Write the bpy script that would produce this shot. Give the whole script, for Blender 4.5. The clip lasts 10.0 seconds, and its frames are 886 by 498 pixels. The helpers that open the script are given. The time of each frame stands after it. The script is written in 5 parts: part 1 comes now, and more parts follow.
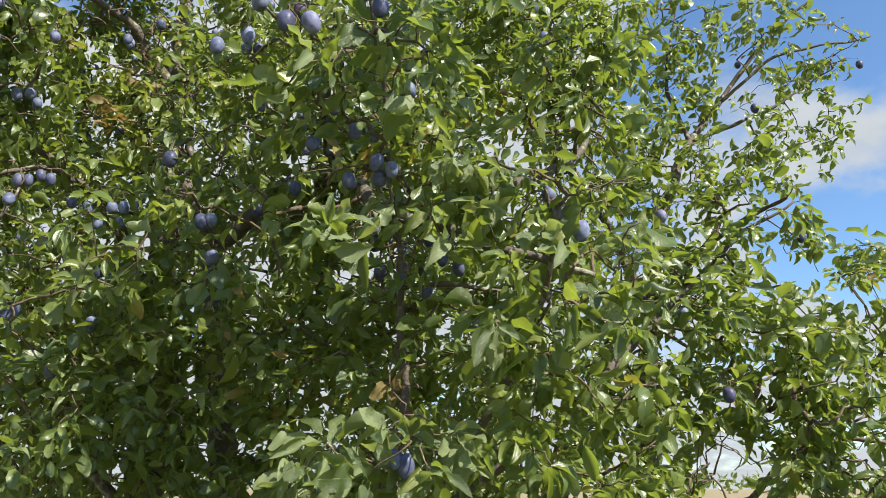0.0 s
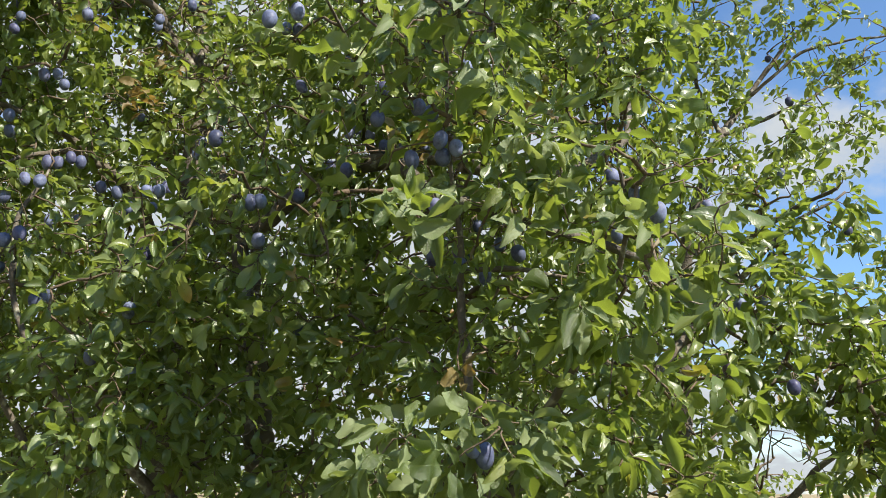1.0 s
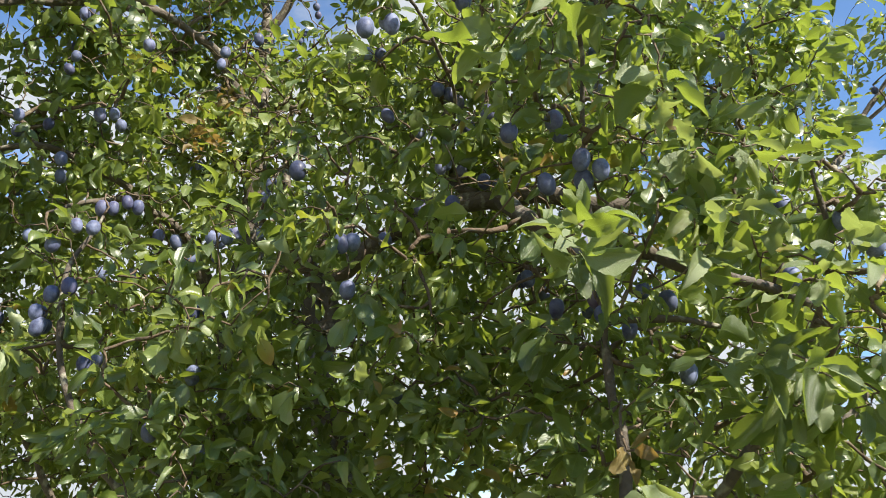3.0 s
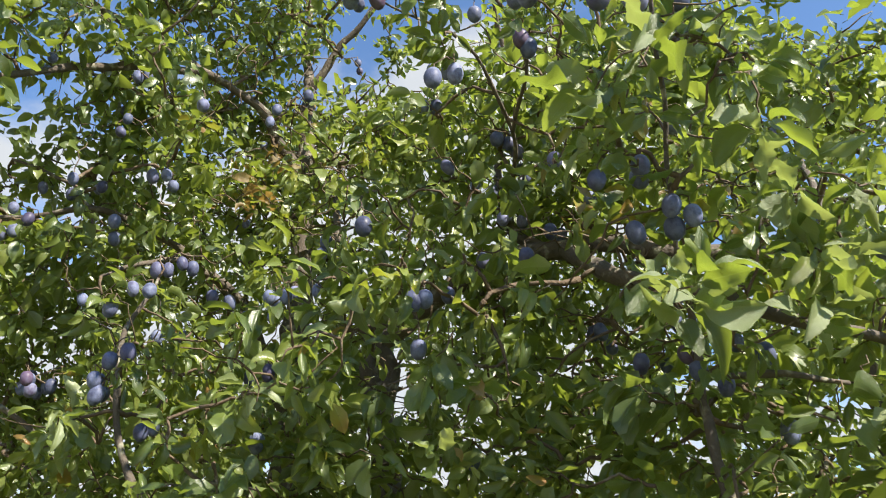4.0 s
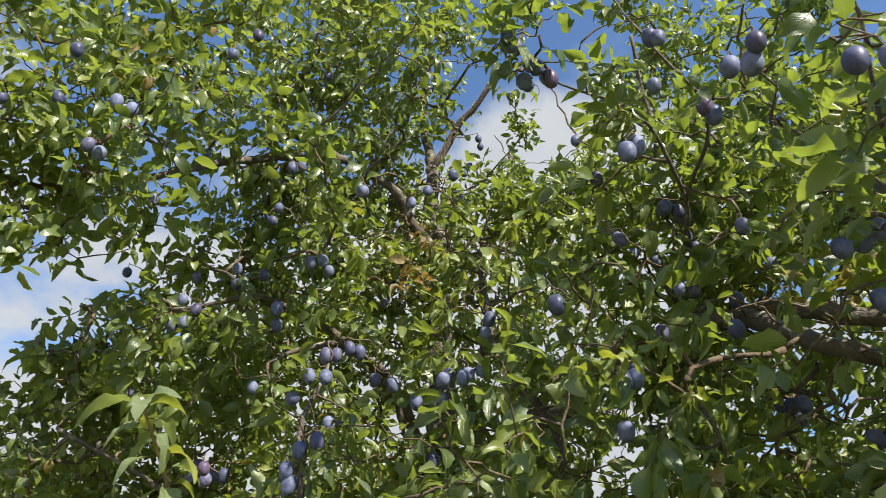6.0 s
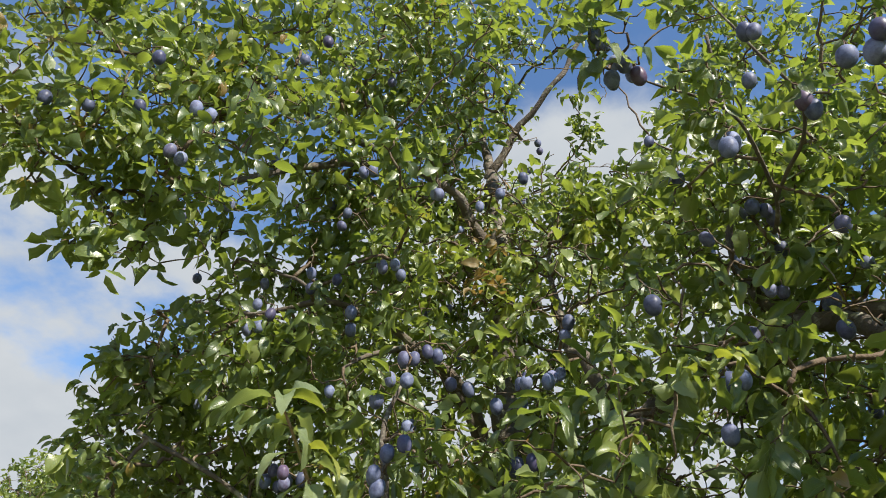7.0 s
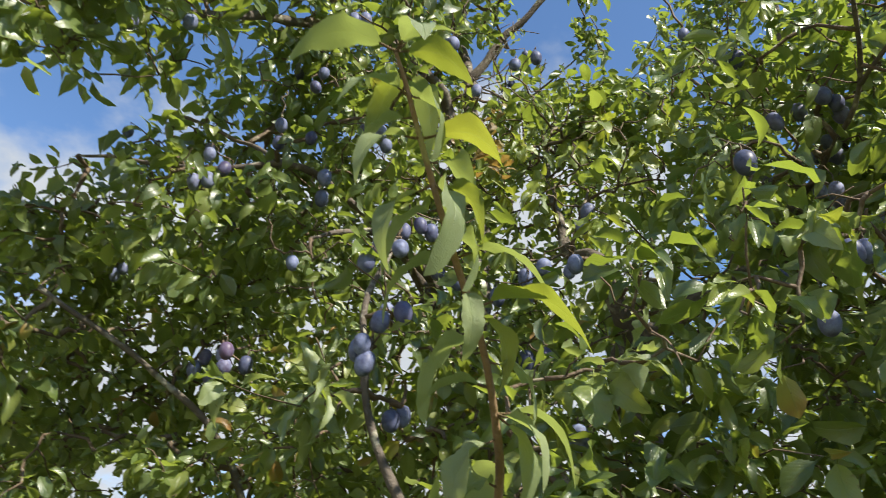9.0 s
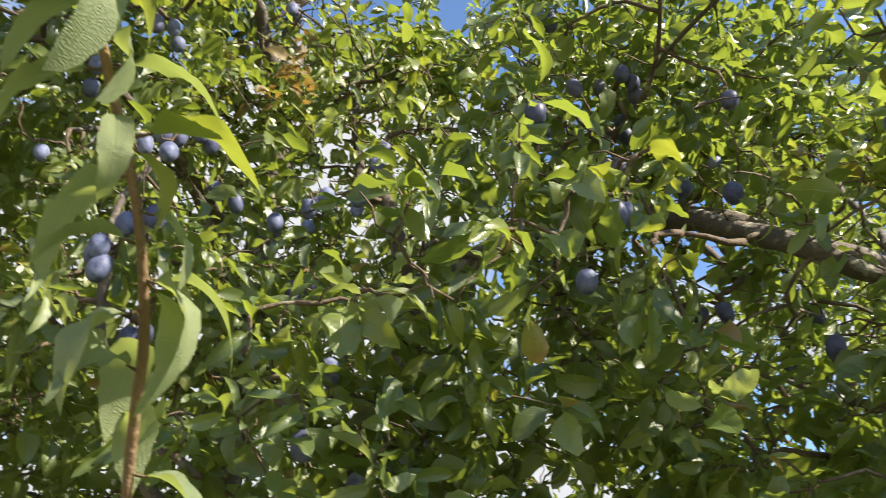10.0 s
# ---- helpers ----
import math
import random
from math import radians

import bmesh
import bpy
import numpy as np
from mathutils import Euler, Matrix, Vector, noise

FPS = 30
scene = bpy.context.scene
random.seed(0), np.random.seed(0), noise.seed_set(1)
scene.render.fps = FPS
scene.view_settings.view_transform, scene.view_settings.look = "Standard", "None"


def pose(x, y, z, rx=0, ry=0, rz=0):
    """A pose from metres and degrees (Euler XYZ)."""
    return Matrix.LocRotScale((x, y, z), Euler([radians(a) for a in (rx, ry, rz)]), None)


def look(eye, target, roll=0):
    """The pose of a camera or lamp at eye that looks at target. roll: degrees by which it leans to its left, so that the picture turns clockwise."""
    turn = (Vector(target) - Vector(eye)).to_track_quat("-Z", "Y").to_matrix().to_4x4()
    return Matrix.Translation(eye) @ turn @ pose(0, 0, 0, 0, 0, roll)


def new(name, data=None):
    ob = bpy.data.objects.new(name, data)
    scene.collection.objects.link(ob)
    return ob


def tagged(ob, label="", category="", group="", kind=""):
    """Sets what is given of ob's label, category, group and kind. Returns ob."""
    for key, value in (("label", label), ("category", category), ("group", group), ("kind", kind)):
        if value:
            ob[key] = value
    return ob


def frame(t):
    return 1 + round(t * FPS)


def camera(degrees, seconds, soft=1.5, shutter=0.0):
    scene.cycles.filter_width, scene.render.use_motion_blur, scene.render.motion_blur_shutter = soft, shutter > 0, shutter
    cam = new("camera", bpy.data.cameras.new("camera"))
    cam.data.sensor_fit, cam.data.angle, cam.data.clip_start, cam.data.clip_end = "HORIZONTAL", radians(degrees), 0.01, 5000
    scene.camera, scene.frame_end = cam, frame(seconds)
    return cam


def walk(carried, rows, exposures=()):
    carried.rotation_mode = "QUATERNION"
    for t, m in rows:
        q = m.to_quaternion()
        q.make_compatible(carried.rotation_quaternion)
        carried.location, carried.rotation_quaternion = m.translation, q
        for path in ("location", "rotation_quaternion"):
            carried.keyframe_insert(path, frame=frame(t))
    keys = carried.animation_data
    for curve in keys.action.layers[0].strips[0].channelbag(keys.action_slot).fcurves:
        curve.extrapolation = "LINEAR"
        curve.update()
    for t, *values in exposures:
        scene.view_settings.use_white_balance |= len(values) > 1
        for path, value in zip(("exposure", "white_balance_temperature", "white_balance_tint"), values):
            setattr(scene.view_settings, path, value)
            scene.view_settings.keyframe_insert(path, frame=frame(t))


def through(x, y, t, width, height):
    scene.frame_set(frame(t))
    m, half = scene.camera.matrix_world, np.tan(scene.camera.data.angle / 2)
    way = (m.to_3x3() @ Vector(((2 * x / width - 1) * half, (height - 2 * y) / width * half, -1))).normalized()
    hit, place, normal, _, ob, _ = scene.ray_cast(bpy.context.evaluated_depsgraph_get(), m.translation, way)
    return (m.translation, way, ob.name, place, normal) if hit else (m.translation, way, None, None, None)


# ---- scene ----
cam = camera(61.9, 10.0, soft=0.5, shutter=0.25)
METRES, EYE, TILT, LEAN, TURN = 1.3, 1.6, 18.0, 0.0, 0.0
ROWS = [
    (0.0, 0.0, 0.0, 0.0, 0.0, -0.0, -0.0),
    (0.5, -0.0534, 0.0222, -0.0103, -0.22, -0.16, -0.15),
    (1.0, -0.0944, 0.041, -0.0271, -0.61, 0.22, -0.49),
    (1.5, -0.1196, 0.0651, -0.0208, -0.63, 0.91, -0.69),
    (2.0, -0.1616, 0.1145, -0.0218, -0.08, 2.09, -0.74),
    (3.5, -0.2265, 0.2554, -0.0444, 3.29, 6.82, 0.89),
    (4.0, -0.2625, 0.2632, -0.0322, 4.34, 8.96, 1.53),
    (4.5, -0.2979, 0.2628, -0.014, 5.3, 11.17, 2.02),
    (5.0, -0.3288, 0.2658, -0.0156, 6.58, 12.75, 2.5),
    (5.5, -0.3653, 0.2583, -0.0098, 8.61, 13.64, 2.84),
    (7.0, -0.473, 0.2529, -0.0149, 13.37, 15.33, 2.75),
    (7.5, -0.513, 0.2806, -0.0282, 13.47, 15.15, 2.01),
    (8.0, -0.584, 0.3404, -0.0525, 12.74, 14.87, 1.17),
    (8.5, -0.641, 0.4154, -0.0842, 10.23, 14.26, -0.22),
    (9.0, -0.6447, 0.4575, -0.1128, 4.78, 13.15, -2.37),
    (9.5, -0.6199, 0.4962, -0.1216, -2.7, 12.08, -4.69),
    (10.0, -0.5972, 0.5099, -0.133, -10.73, 11.44, -7.29),
]
walk(cam, [(t, pose(0, 0, EYE, TILT, LEAN, TURN) @ pose(METRES * x, METRES * y, METRES * z, 90 + pitch, roll, yaw)) for t, x, y, z, yaw, pitch, roll in ROWS],
     exposures=[(0.0, 0.64, 6450, 8), (2.0, 0.76, 6450, 8), (4.0, 0.90, 6550, 10), (5.5, 0.71, 6550, 10), (7.0, 0.55, 6420, 9), (8.5, 0.58, 6380, 8.5), (9.5, 0.92, 6620, 11), (10.0, 1.02, 6780, 12)])

# ---- daylight ----
TO_SUN = Vector((0.57, -0.46, 0.73)).normalized()
SUN_UP = math.asin(TO_SUN.z)
SUN_AROUND = math.atan2(TO_SUN.x, TO_SUN.y)


def build_world():
    world = bpy.data.worlds.new("sky")
    scene.world = world
    world.use_nodes = True
    nt = world.node_tree
    nt.nodes.clear()
    N, L = nt.nodes.new, nt.links.new
    out, bg = N("ShaderNodeOutputWorld"), N("ShaderNodeBackground")
    sky = N("ShaderNodeTexSky")
    sky.sky_type, sky.sun_disc = "NISHITA", False
    sky.sun_elevation, sky.sun_rotation = SUN_UP, SUN_AROUND
    sky.air_density, sky.dust_density, sky.ozone_density = 1.0, 0.0, 4.5
    coord = N("ShaderNodeTexCoord")
    # cumulus: two scales of noise over the flattened dome
    sep = N("ShaderNodeSeparateXYZ")
    L(coord.outputs["Generated"], sep.inputs[0])
    lift = N("ShaderNodeMath"); lift.operation = "ADD"; lift.inputs[1].default_value = 0.35
    L(sep.outputs["Z"], lift.inputs[0])
    flat = N("ShaderNodeVectorMath"); flat.operation = "DIVIDE"
    comb = N("ShaderNodeCombineXYZ")
    for k in range(3):
        L(lift.outputs[0], comb.inputs[k])
    L(coord.outputs["Generated"], flat.inputs[0]); L(comb.outputs[0], flat.inputs[1])
    shift = N("ShaderNodeVectorMath"); shift.operation = "ADD"; shift.inputs[1].default_value = CLOUD_SHIFT
    L(flat.outputs[0], shift.inputs[0])
    big = N("ShaderNodeTexNoise"); big.inputs["Scale"].default_value = 2.6; big.inputs["Detail"].default_value = 7; big.inputs["Roughness"].default_value = 0.55
    L(shift.outputs[0], big.inputs["Vector"])
    # more cloud low on the side away from the sun
    slope = N("ShaderNodeMath"); slope.operation = "MULTIPLY_ADD"; slope.inputs[1].default_value = -0.52; slope.inputs[2].default_value = 0.255
    L(sep.outputs["Z"], slope.inputs[0])
    side = N("ShaderNodeMath"); side.operation = "MULTIPLY_ADD"; side.inputs[1].default_value = -0.13
    L(sep.outputs["X"], side.inputs[0]); L(slope.outputs[0], side.inputs[2])
    total = N("ShaderNodeMath"); total.operation = "ADD"
    # banks of cumulus over the row
    thick = side.outputs[0]
    for way, reach, core, amount in CLOUD_BANKS:
        near = N("ShaderNodeVectorMath"); near.operation = "DISTANCE"; near.inputs[1].default_value = way
        L(coord.outputs["Generated"], near.inputs[0])
        bank = N("ShaderNodeMapRange"); bank.interpolation_type = "SMOOTHSTEP"
        bank.inputs["From Min"].default_value, bank.inputs["From Max"].default_value = reach, core
        bank.inputs["To Max"].default_value = amount
        L(near.outputs["Value"], bank.inputs["Value"])
        both = N("ShaderNodeMath"); both.operation = "ADD"
        L(thick, both.inputs[0]); L(bank.outputs["Result"], both.inputs[1])
        thick = both.outputs[0]
    L(thick, total.inputs[1])
    L(big.outputs["Fac"], total.inputs[0])
    ramp = N("ShaderNodeMapRange"); ramp.interpolation_type = "SMOOTHSTEP"
    ramp.inputs["From Min"].default_value, ramp.inputs["From Max"].default_value = 0.50, 0.66
    L(total.outputs[0], ramp.inputs["Value"])
    fine = N("ShaderNodeTexNoise"); fine.inputs["Scale"].default_value = 9.0; fine.inputs["Detail"].default_value = 4
    L(shift.outputs[0], fine.inputs["Vector"])
    white = N("ShaderNodeMix"); white.data_type = "RGBA"
    white.inputs["A"].default_value, white.inputs["B"].default_value = (4.7, 5.1, 5.6, 1), (6.3, 6.5, 6.7, 1)
    L(fine.outputs["Fac"], white.inputs["Factor"])
    mix = N("ShaderNodeMix"); mix.data_type = "RGBA"
    clear = N("ShaderNodeVectorMath"); clear.operation = "MULTIPLY"; clear.inputs[1].default_value = CLEAR_AIR
    L(sky.outputs[0], clear.inputs[0])
    L(ramp.outputs["Result"], mix.inputs["Factor"]); L(clear.outputs[0], mix.inputs["A"]); L(white.outputs["Result"], mix.inputs["B"])
    L(mix.outputs["Result"], bg.inputs["Color"])
    bg.inputs["Strength"].default_value = SKY
    L(bg.outputs[0], out.inputs["Surface"])


SKY = 0.075
CLEAR_AIR = (1.7, 1.8, 1.85)
CLOUD_SHIFT = (3.1, 0.4, 0.0)
CLOUD_BANKS = [((-0.08, 0.90, 0.42), 0.40, 0.12, 0.22), ((0.04, 0.78, 0.61), 0.24, 0.06, 0.15), ((0.34, 0.70, 0.64), 0.22, 0.06, 0.10), ((-0.70, 0.66, 0.33), 0.34, 0.10, 0.05)]
build_world()
sun_data = bpy.data.lights.new("sun", "SUN")
sun_data.energy, sun_data.angle, sun_data.color = 5.7, radians(0.55), (1.0, 0.925, 0.80)
sun = new("sun", sun_data)
sun.matrix_world = look(TO_SUN * 30, (0, 0, 0))

# ---- materials ----


class Nodes:
    """A small wrapper that makes node materials short to write."""

    def __init__(self, name):
        self.m = bpy.data.materials.new(name)
        self.m.use_nodes = True
        self.t = self.m.node_tree
        self.b = self.t.nodes["Principled BSDF"]
        self.out = self.t.nodes["Material Output"]

    def n(self, kind, **inputs):
        node = self.t.nodes.new("ShaderNode" + kind)
        for k, v in inputs.items():
            node.inputs[k.replace("_", " ")].default_value = v
        return node

    def l(self, a, b):
        self.t.links.new(a, b)

    def math(self, op, a, b, c=None):
        node = self.t.nodes.new("ShaderNodeMath")
        node.operation = op
        for i, v in enumerate((a, b, c)):
            if v is None:
                continue
            if isinstance(v, (int, float)):
                node.inputs[i].default_value = v
            else:
                self.l(v, node.inputs[i])
        return node.outputs[0]

    def mix(self, f, a, b):
        node = self.t.nodes.new("ShaderNodeMix")
        node.data_type = "RGBA"
        for key, v in (("Factor", f), ("A", a), ("B", b)):
            if isinstance(v, tuple):
                node.inputs[key].default_value = (*v, 1)
            elif isinstance(v, (int, float)):
                node.inputs[key].default_value = v
            else:
                self.l(v, node.inputs[key])
        return node.outputs["Result"]

    def ramp(self, f, stops):
        node = self.t.nodes.new("ShaderNodeValToRGB")
        els = node.color_ramp.elements
        while len(els) < len(stops):
            els.new(0.5)
        for e, (p, c) in zip(els, stops):
            e.position, e.color = p, (*c, 1)
        self.l(f, node.inputs[0])
        return node.outputs[0]

    def bump(self, height, strength, distance):
        node = self.n("Bump", Strength=strength, Distance=distance)
        self.l(height, node.inputs["Height"])
        self.l(node.outputs[0], self.b.inputs["Normal"])
        return node.outputs[0]


def leaf_material(name, stops, through, rough=0.42):
    """A thin leaf: waxy skin over flesh that lets light through, paler midrib and side veins along its UV."""
    k = Nodes(name)
    info, geo, uv, obj = k.n("ObjectInfo"), k.n("NewGeometry"), k.n("UVMap"), k.n("TexCoord")
    rnd = k.math("FRACT", k.math("ADD", info.outputs["Random"], geo.outputs["Random Per Island"]), 0.0)
    # whole boughs run a little darker or yellower
    bough = k.n("TexNoise", Scale=2.6, Detail=2.0)
    k.l(geo.outputs["Position"], bough.inputs["Vector"])
    swing = k.math("MULTIPLY_ADD", bough.outputs["Fac"], 1.3, -0.65)
    base = k.ramp(k.math("MAXIMUM", k.math("ADD", k.math("MULTIPLY", rnd, 0.9), k.math("MULTIPLY", swing, k.math("LESS_THAN", rnd, 0.96))), 0.0), stops)
    sep = k.n("SeparateXYZ")
    k.l(uv.outputs[0], sep.inputs[0])
    off = k.math("ABSOLUTE", k.math("SUBTRACT", sep.outputs["X"], 0.5), 0.0)
    rib = k.math("SUBTRACT", 1.0, k.math("MULTIPLY", off, 28.0))
    rib = k.math("MAXIMUM", rib, 0.0)
    chev = k.math("SUBTRACT", k.math("MULTIPLY", sep.outputs["Y"], 9.0), k.math("MULTIPLY", off, 7.0))
    vein = k.math("SUBTRACT", 1.0, k.math("POWER", k.math("ABSOLUTE", k.math("SINE", k.math("MULTIPLY", chev, math.pi), 0.0), 0.0), 0.35))
    net = k.math("MAXIMUM", rib, k.math("MULTIPLY", vein, 0.3))
    mottle = k.n("TexNoise", Scale=60.0, Detail=3.0)
    k.l(obj.outputs["Object"], mottle.inputs["Vector"])
    shade = k.mix(k.math("MULTIPLY", mottle.outputs["Fac"], 0.5), base, (0.20, 0.24, 0.07))
    colour = k.mix(k.math("MULTIPLY", net, 0.32), shade, (0.26, 0.32, 0.12))
    spot = k.n("TexNoise", Scale=170.0, Detail=1.0)
    k.l(obj.outputs["Object"], spot.inputs["Vector"])
    rust = k.math("GREATER_THAN", spot.outputs["Fac"], 0.74)
    colour = k.mix(k.math("MULTIPLY", rust, 0.6), colour, (0.12, 0.06, 0.02))
    k.l(colour, k.b.inputs["Base Color"])
    k.b.inputs["Roughness"].default_value = rough
    k.b.inputs["Specular IOR Level"].default_value = 0.85
    k.bump(k.math("ADD", k.math("MULTIPLY", net, -0.5), mottle.outputs["Fac"]), 0.55, 0.002)
    glow = k.n("BsdfTranslucent")
    tint = k.mix(0.5, colour, through)
    k.l(tint, glow.inputs["Color"])
    both = k.n("MixShader", Fac=0.42)
    k.l(k.b.outputs[0], both.inputs[1]); k.l(glow.outputs[0], both.inputs[2])
    k.l(both.outputs[0], k.out.inputs["Surface"])
    return k.m


GREENS = [(0.0, (0.034, 0.064, 0.022)), (0.35, (0.074, 0.122, 0.033)), (0.62, (0.136, 0.190, 0.045)), (0.84, (0.222, 0.264, 0.058)), (0.955, (0.26, 0.29, 0.06)), (0.985, (0.36, 0.27, 0.05)), (1.0, (0.30, 0.13, 0.04))]
LEAF = leaf_material("plum leaf", GREENS, (0.51, 0.63, 0.045), 0.36)
# pale young leaves, also sunlit sprays: the sun is put into the colour
LEAF_FRESH_SUNLIT = leaf_material("young and sunlit leaf", [(0.0, (0.19, 0.25, 0.12)), (0.5, (0.26, 0.32, 0.15)), (1.0, (0.33, 0.38, 0.18))], (0.45, 0.52, 0.05), 0.5)
# glow of leaves with the sun behind them, painted as a yellower base
LEAF_YELLOW_BACKLIT = leaf_material("yellow-green backlit leaf", [(0.0, (0.16, 0.22, 0.04)), (0.6, (0.22, 0.28, 0.045)), (1.0, (0.38, 0.36, 0.05))], (0.55, 0.58, 0.03))
LEAF_DRY = leaf_material("dry leaf", [(0.0, (0.20, 0.10, 0.03)), (0.5, (0.30, 0.19, 0.06)), (1.0, (0.16, 0.14, 0.05))], (0.5, 0.3, 0.05), 0.6)


def bark_material(name, dark, light, lichen):
    k = Nodes(name)
    obj = k.n("TexCoord")
    grain, blot, moss = k.n("TexNoise", Scale=160.0, Detail=5.0), k.n("TexNoise", Scale=22.0, Detail=6.0), k.n("TexNoise", Scale=38.0, Detail=4.0)
    for node in (grain, blot, moss):
        k.l(obj.outputs["Object"], node.inputs["Vector"])
    base = k.mix(blot.outputs["Fac"], dark, light)
    base = k.mix(k.math("MULTIPLY", grain.outputs["Fac"], 0.45), base, dark)
    grey = k.n("MapRange", From_Min=0.56, From_Max=0.66)
    k.l(moss.outputs["Fac"], grey.inputs["Value"])
    base = k.mix(k.math("MULTIPLY", grey.outputs[0], 0.7), base, lichen)
    k.l(base, k.b.inputs["Base Color"])
    k.b.inputs["Roughness"].default_value = 0.85
    k.bump(k.math("ADD", grain.outputs["Fac"], blot.outputs["Fac"]), 0.8, 0.004)
    return k.m


BARK = bark_material("plum bark", (0.055, 0.042, 0.033), (0.20, 0.165, 0.125), (0.36, 0.345, 0.26))
TWIG = bark_material("twig bark", (0.085, 0.055, 0.035), (0.19, 0.14, 0.09), (0.26, 0.23, 0.16))
STEM = bark_material("young stem", (0.16, 0.10, 0.05), (0.30, 0.19, 0.09), (0.30, 0.28, 0.10))


def plum_material():
    """Blue-black skin under a pale waxy bloom, rubbed off in patches."""
    k = Nodes("plum skin")
    info, obj = k.n("ObjectInfo"), k.n("TexCoord")
    skin = k.ramp(info.outputs["Random"], [(0.0, (0.012, 0.012, 0.035)), (0.6, (0.022, 0.018, 0.06)), (0.9, (0.04, 0.018, 0.055)), (1.0, (0.09, 0.025, 0.05))])
    moved = k.n("VectorMath")
    moved.operation = "MULTIPLY_ADD"
    moved.inputs[1].default_value = (1, 1, 1)
    k.l(obj.outputs["Object"], moved.inputs[0])
    k.l(k.math("MULTIPLY", info.outputs["Random"], 40.0), moved.inputs[2])
    patch, dust = k.n("TexNoise", Scale=55.0, Detail=5.0, Roughness=0.6), k.n("TexNoise", Scale=420.0, Detail=2.0)
    k.l(moved.outputs[0], patch.inputs["Vector"]); k.l(moved.outputs[0], dust.inputs["Vector"])
    cover = k.n("MapRange", From_Min=0.28, From_Max=0.58, To_Min=0.2, To_Max=0.97)
    k.l(patch.outputs["Fac"], cover.inputs["Value"])
    each = k.math("MULTIPLY_ADD", k.math("FRACT", k.math("MULTIPLY", info.outputs["Random"], 7.31), 0.0), 0.66, 0.26)
    amount = k.math("MULTIPLY", k.math("MULTIPLY", cover.outputs[0], each), k.math("MULTIPLY_ADD", dust.outputs["Fac"], 0.4, 0.6))
    k.l(k.mix(amount, skin, (0.31, 0.36, 0.55)), k.b.inputs["Base Color"])
    k.l(k.math("MULTIPLY_ADD", amount, 0.4, 0.36), k.b.inputs["Roughness"])
    k.b.inputs["Specular IOR Level"].default_value = 0.25
    return k.m


PLUM = plum_material()


def ground_material():
    k = Nodes("field")
    obj = k.n("TexCoord")
    big, mid, small = k.n("TexNoise", Scale=0.05, Detail=4.0), k.n("TexNoise", Scale=1.6, Detail=6.0), k.n("TexNoise", Scale=45.0, Detail=4.0)
    for node in (big, mid, small):
        k.l(obj.outputs["Object"], node.inputs["Vector"])
    straw = k.mix(mid.outputs["Fac"], (0.30, 0.23, 0.12), (0.42, 0.33, 0.18))
    grass = k.mix(mid.outputs["Fac"], (0.06, 0.09, 0.025), (0.15, 0.16, 0.05))
    far = k.n("VectorMath")
    far.operation = "LENGTH"
    k.l(obj.outputs["Object"], far.inputs[0])
    edge = k.n("MapRange", From_Min=9.0, From_Max=14.0)
    k.l(k.math("ADD", far.outputs["Value"], k.math("MULTIPLY", big.outputs["Fac"], 4.0)), edge.inputs["Value"])
    base = k.mix(edge.outputs[0], grass, straw)
    k.l(k.mix(k.math("MULTIPLY", small.outputs["Fac"], 0.5), base, (0.08, 0.07, 0.035)), k.b.inputs["Base Color"])
    k.b.inputs["Roughness"].default_value = 0.9
    k.bump(k.math("ADD", mid.outputs["Fac"], small.outputs["Fac"]), 0.7, 0.05)
    return k.m


FIELD = ground_material()

# ---- shared builders ----


def mesh_from(name, verts, faces, material, smooth=True, uvs=None):
    me = bpy.data.meshes.new(name)
    me.from_pydata([tuple(v) for v in verts], [], faces)
    me.materials.append(material)
    if smooth:
        me.polygons.foreach_set("use_smooth", [True] * len(me.polygons))
    me.update()
    return me


def part(name, me, parent, label="", kind=""):
    ob = new(name, me)
    ob.parent = parent
    return tagged(ob, label=label, kind=kind)


def smooth_line(points, step):
    """Catmull-Rom through (x, y, z, r) rows, sampled about every step metres."""
    p = np.array(points, float)
    p = np.vstack([2 * p[0] - p[1], p, 2 * p[-1] - p[-2]])
    rows = []
    for i in range(1, len(p) - 2):
        n = max(2, int(np.linalg.norm(p[i + 1, :3] - p[i, :3]) / step))
        for j in range(n):
            t = j / n
            a, b, c, d = p[i - 1], p[i], p[i + 1], p[i + 2]
            rows.append(0.5 * (2 * b + (c - a) * t + (2 * a - 5 * b + 4 * c - d) * t * t + (3 * b - a - 3 * c + d) * t ** 3))
    rows.append(p[-2])
    rows = np.array(rows)
    rows[:, 3] = np.maximum(rows[:, 3], 0.0008)
    return rows


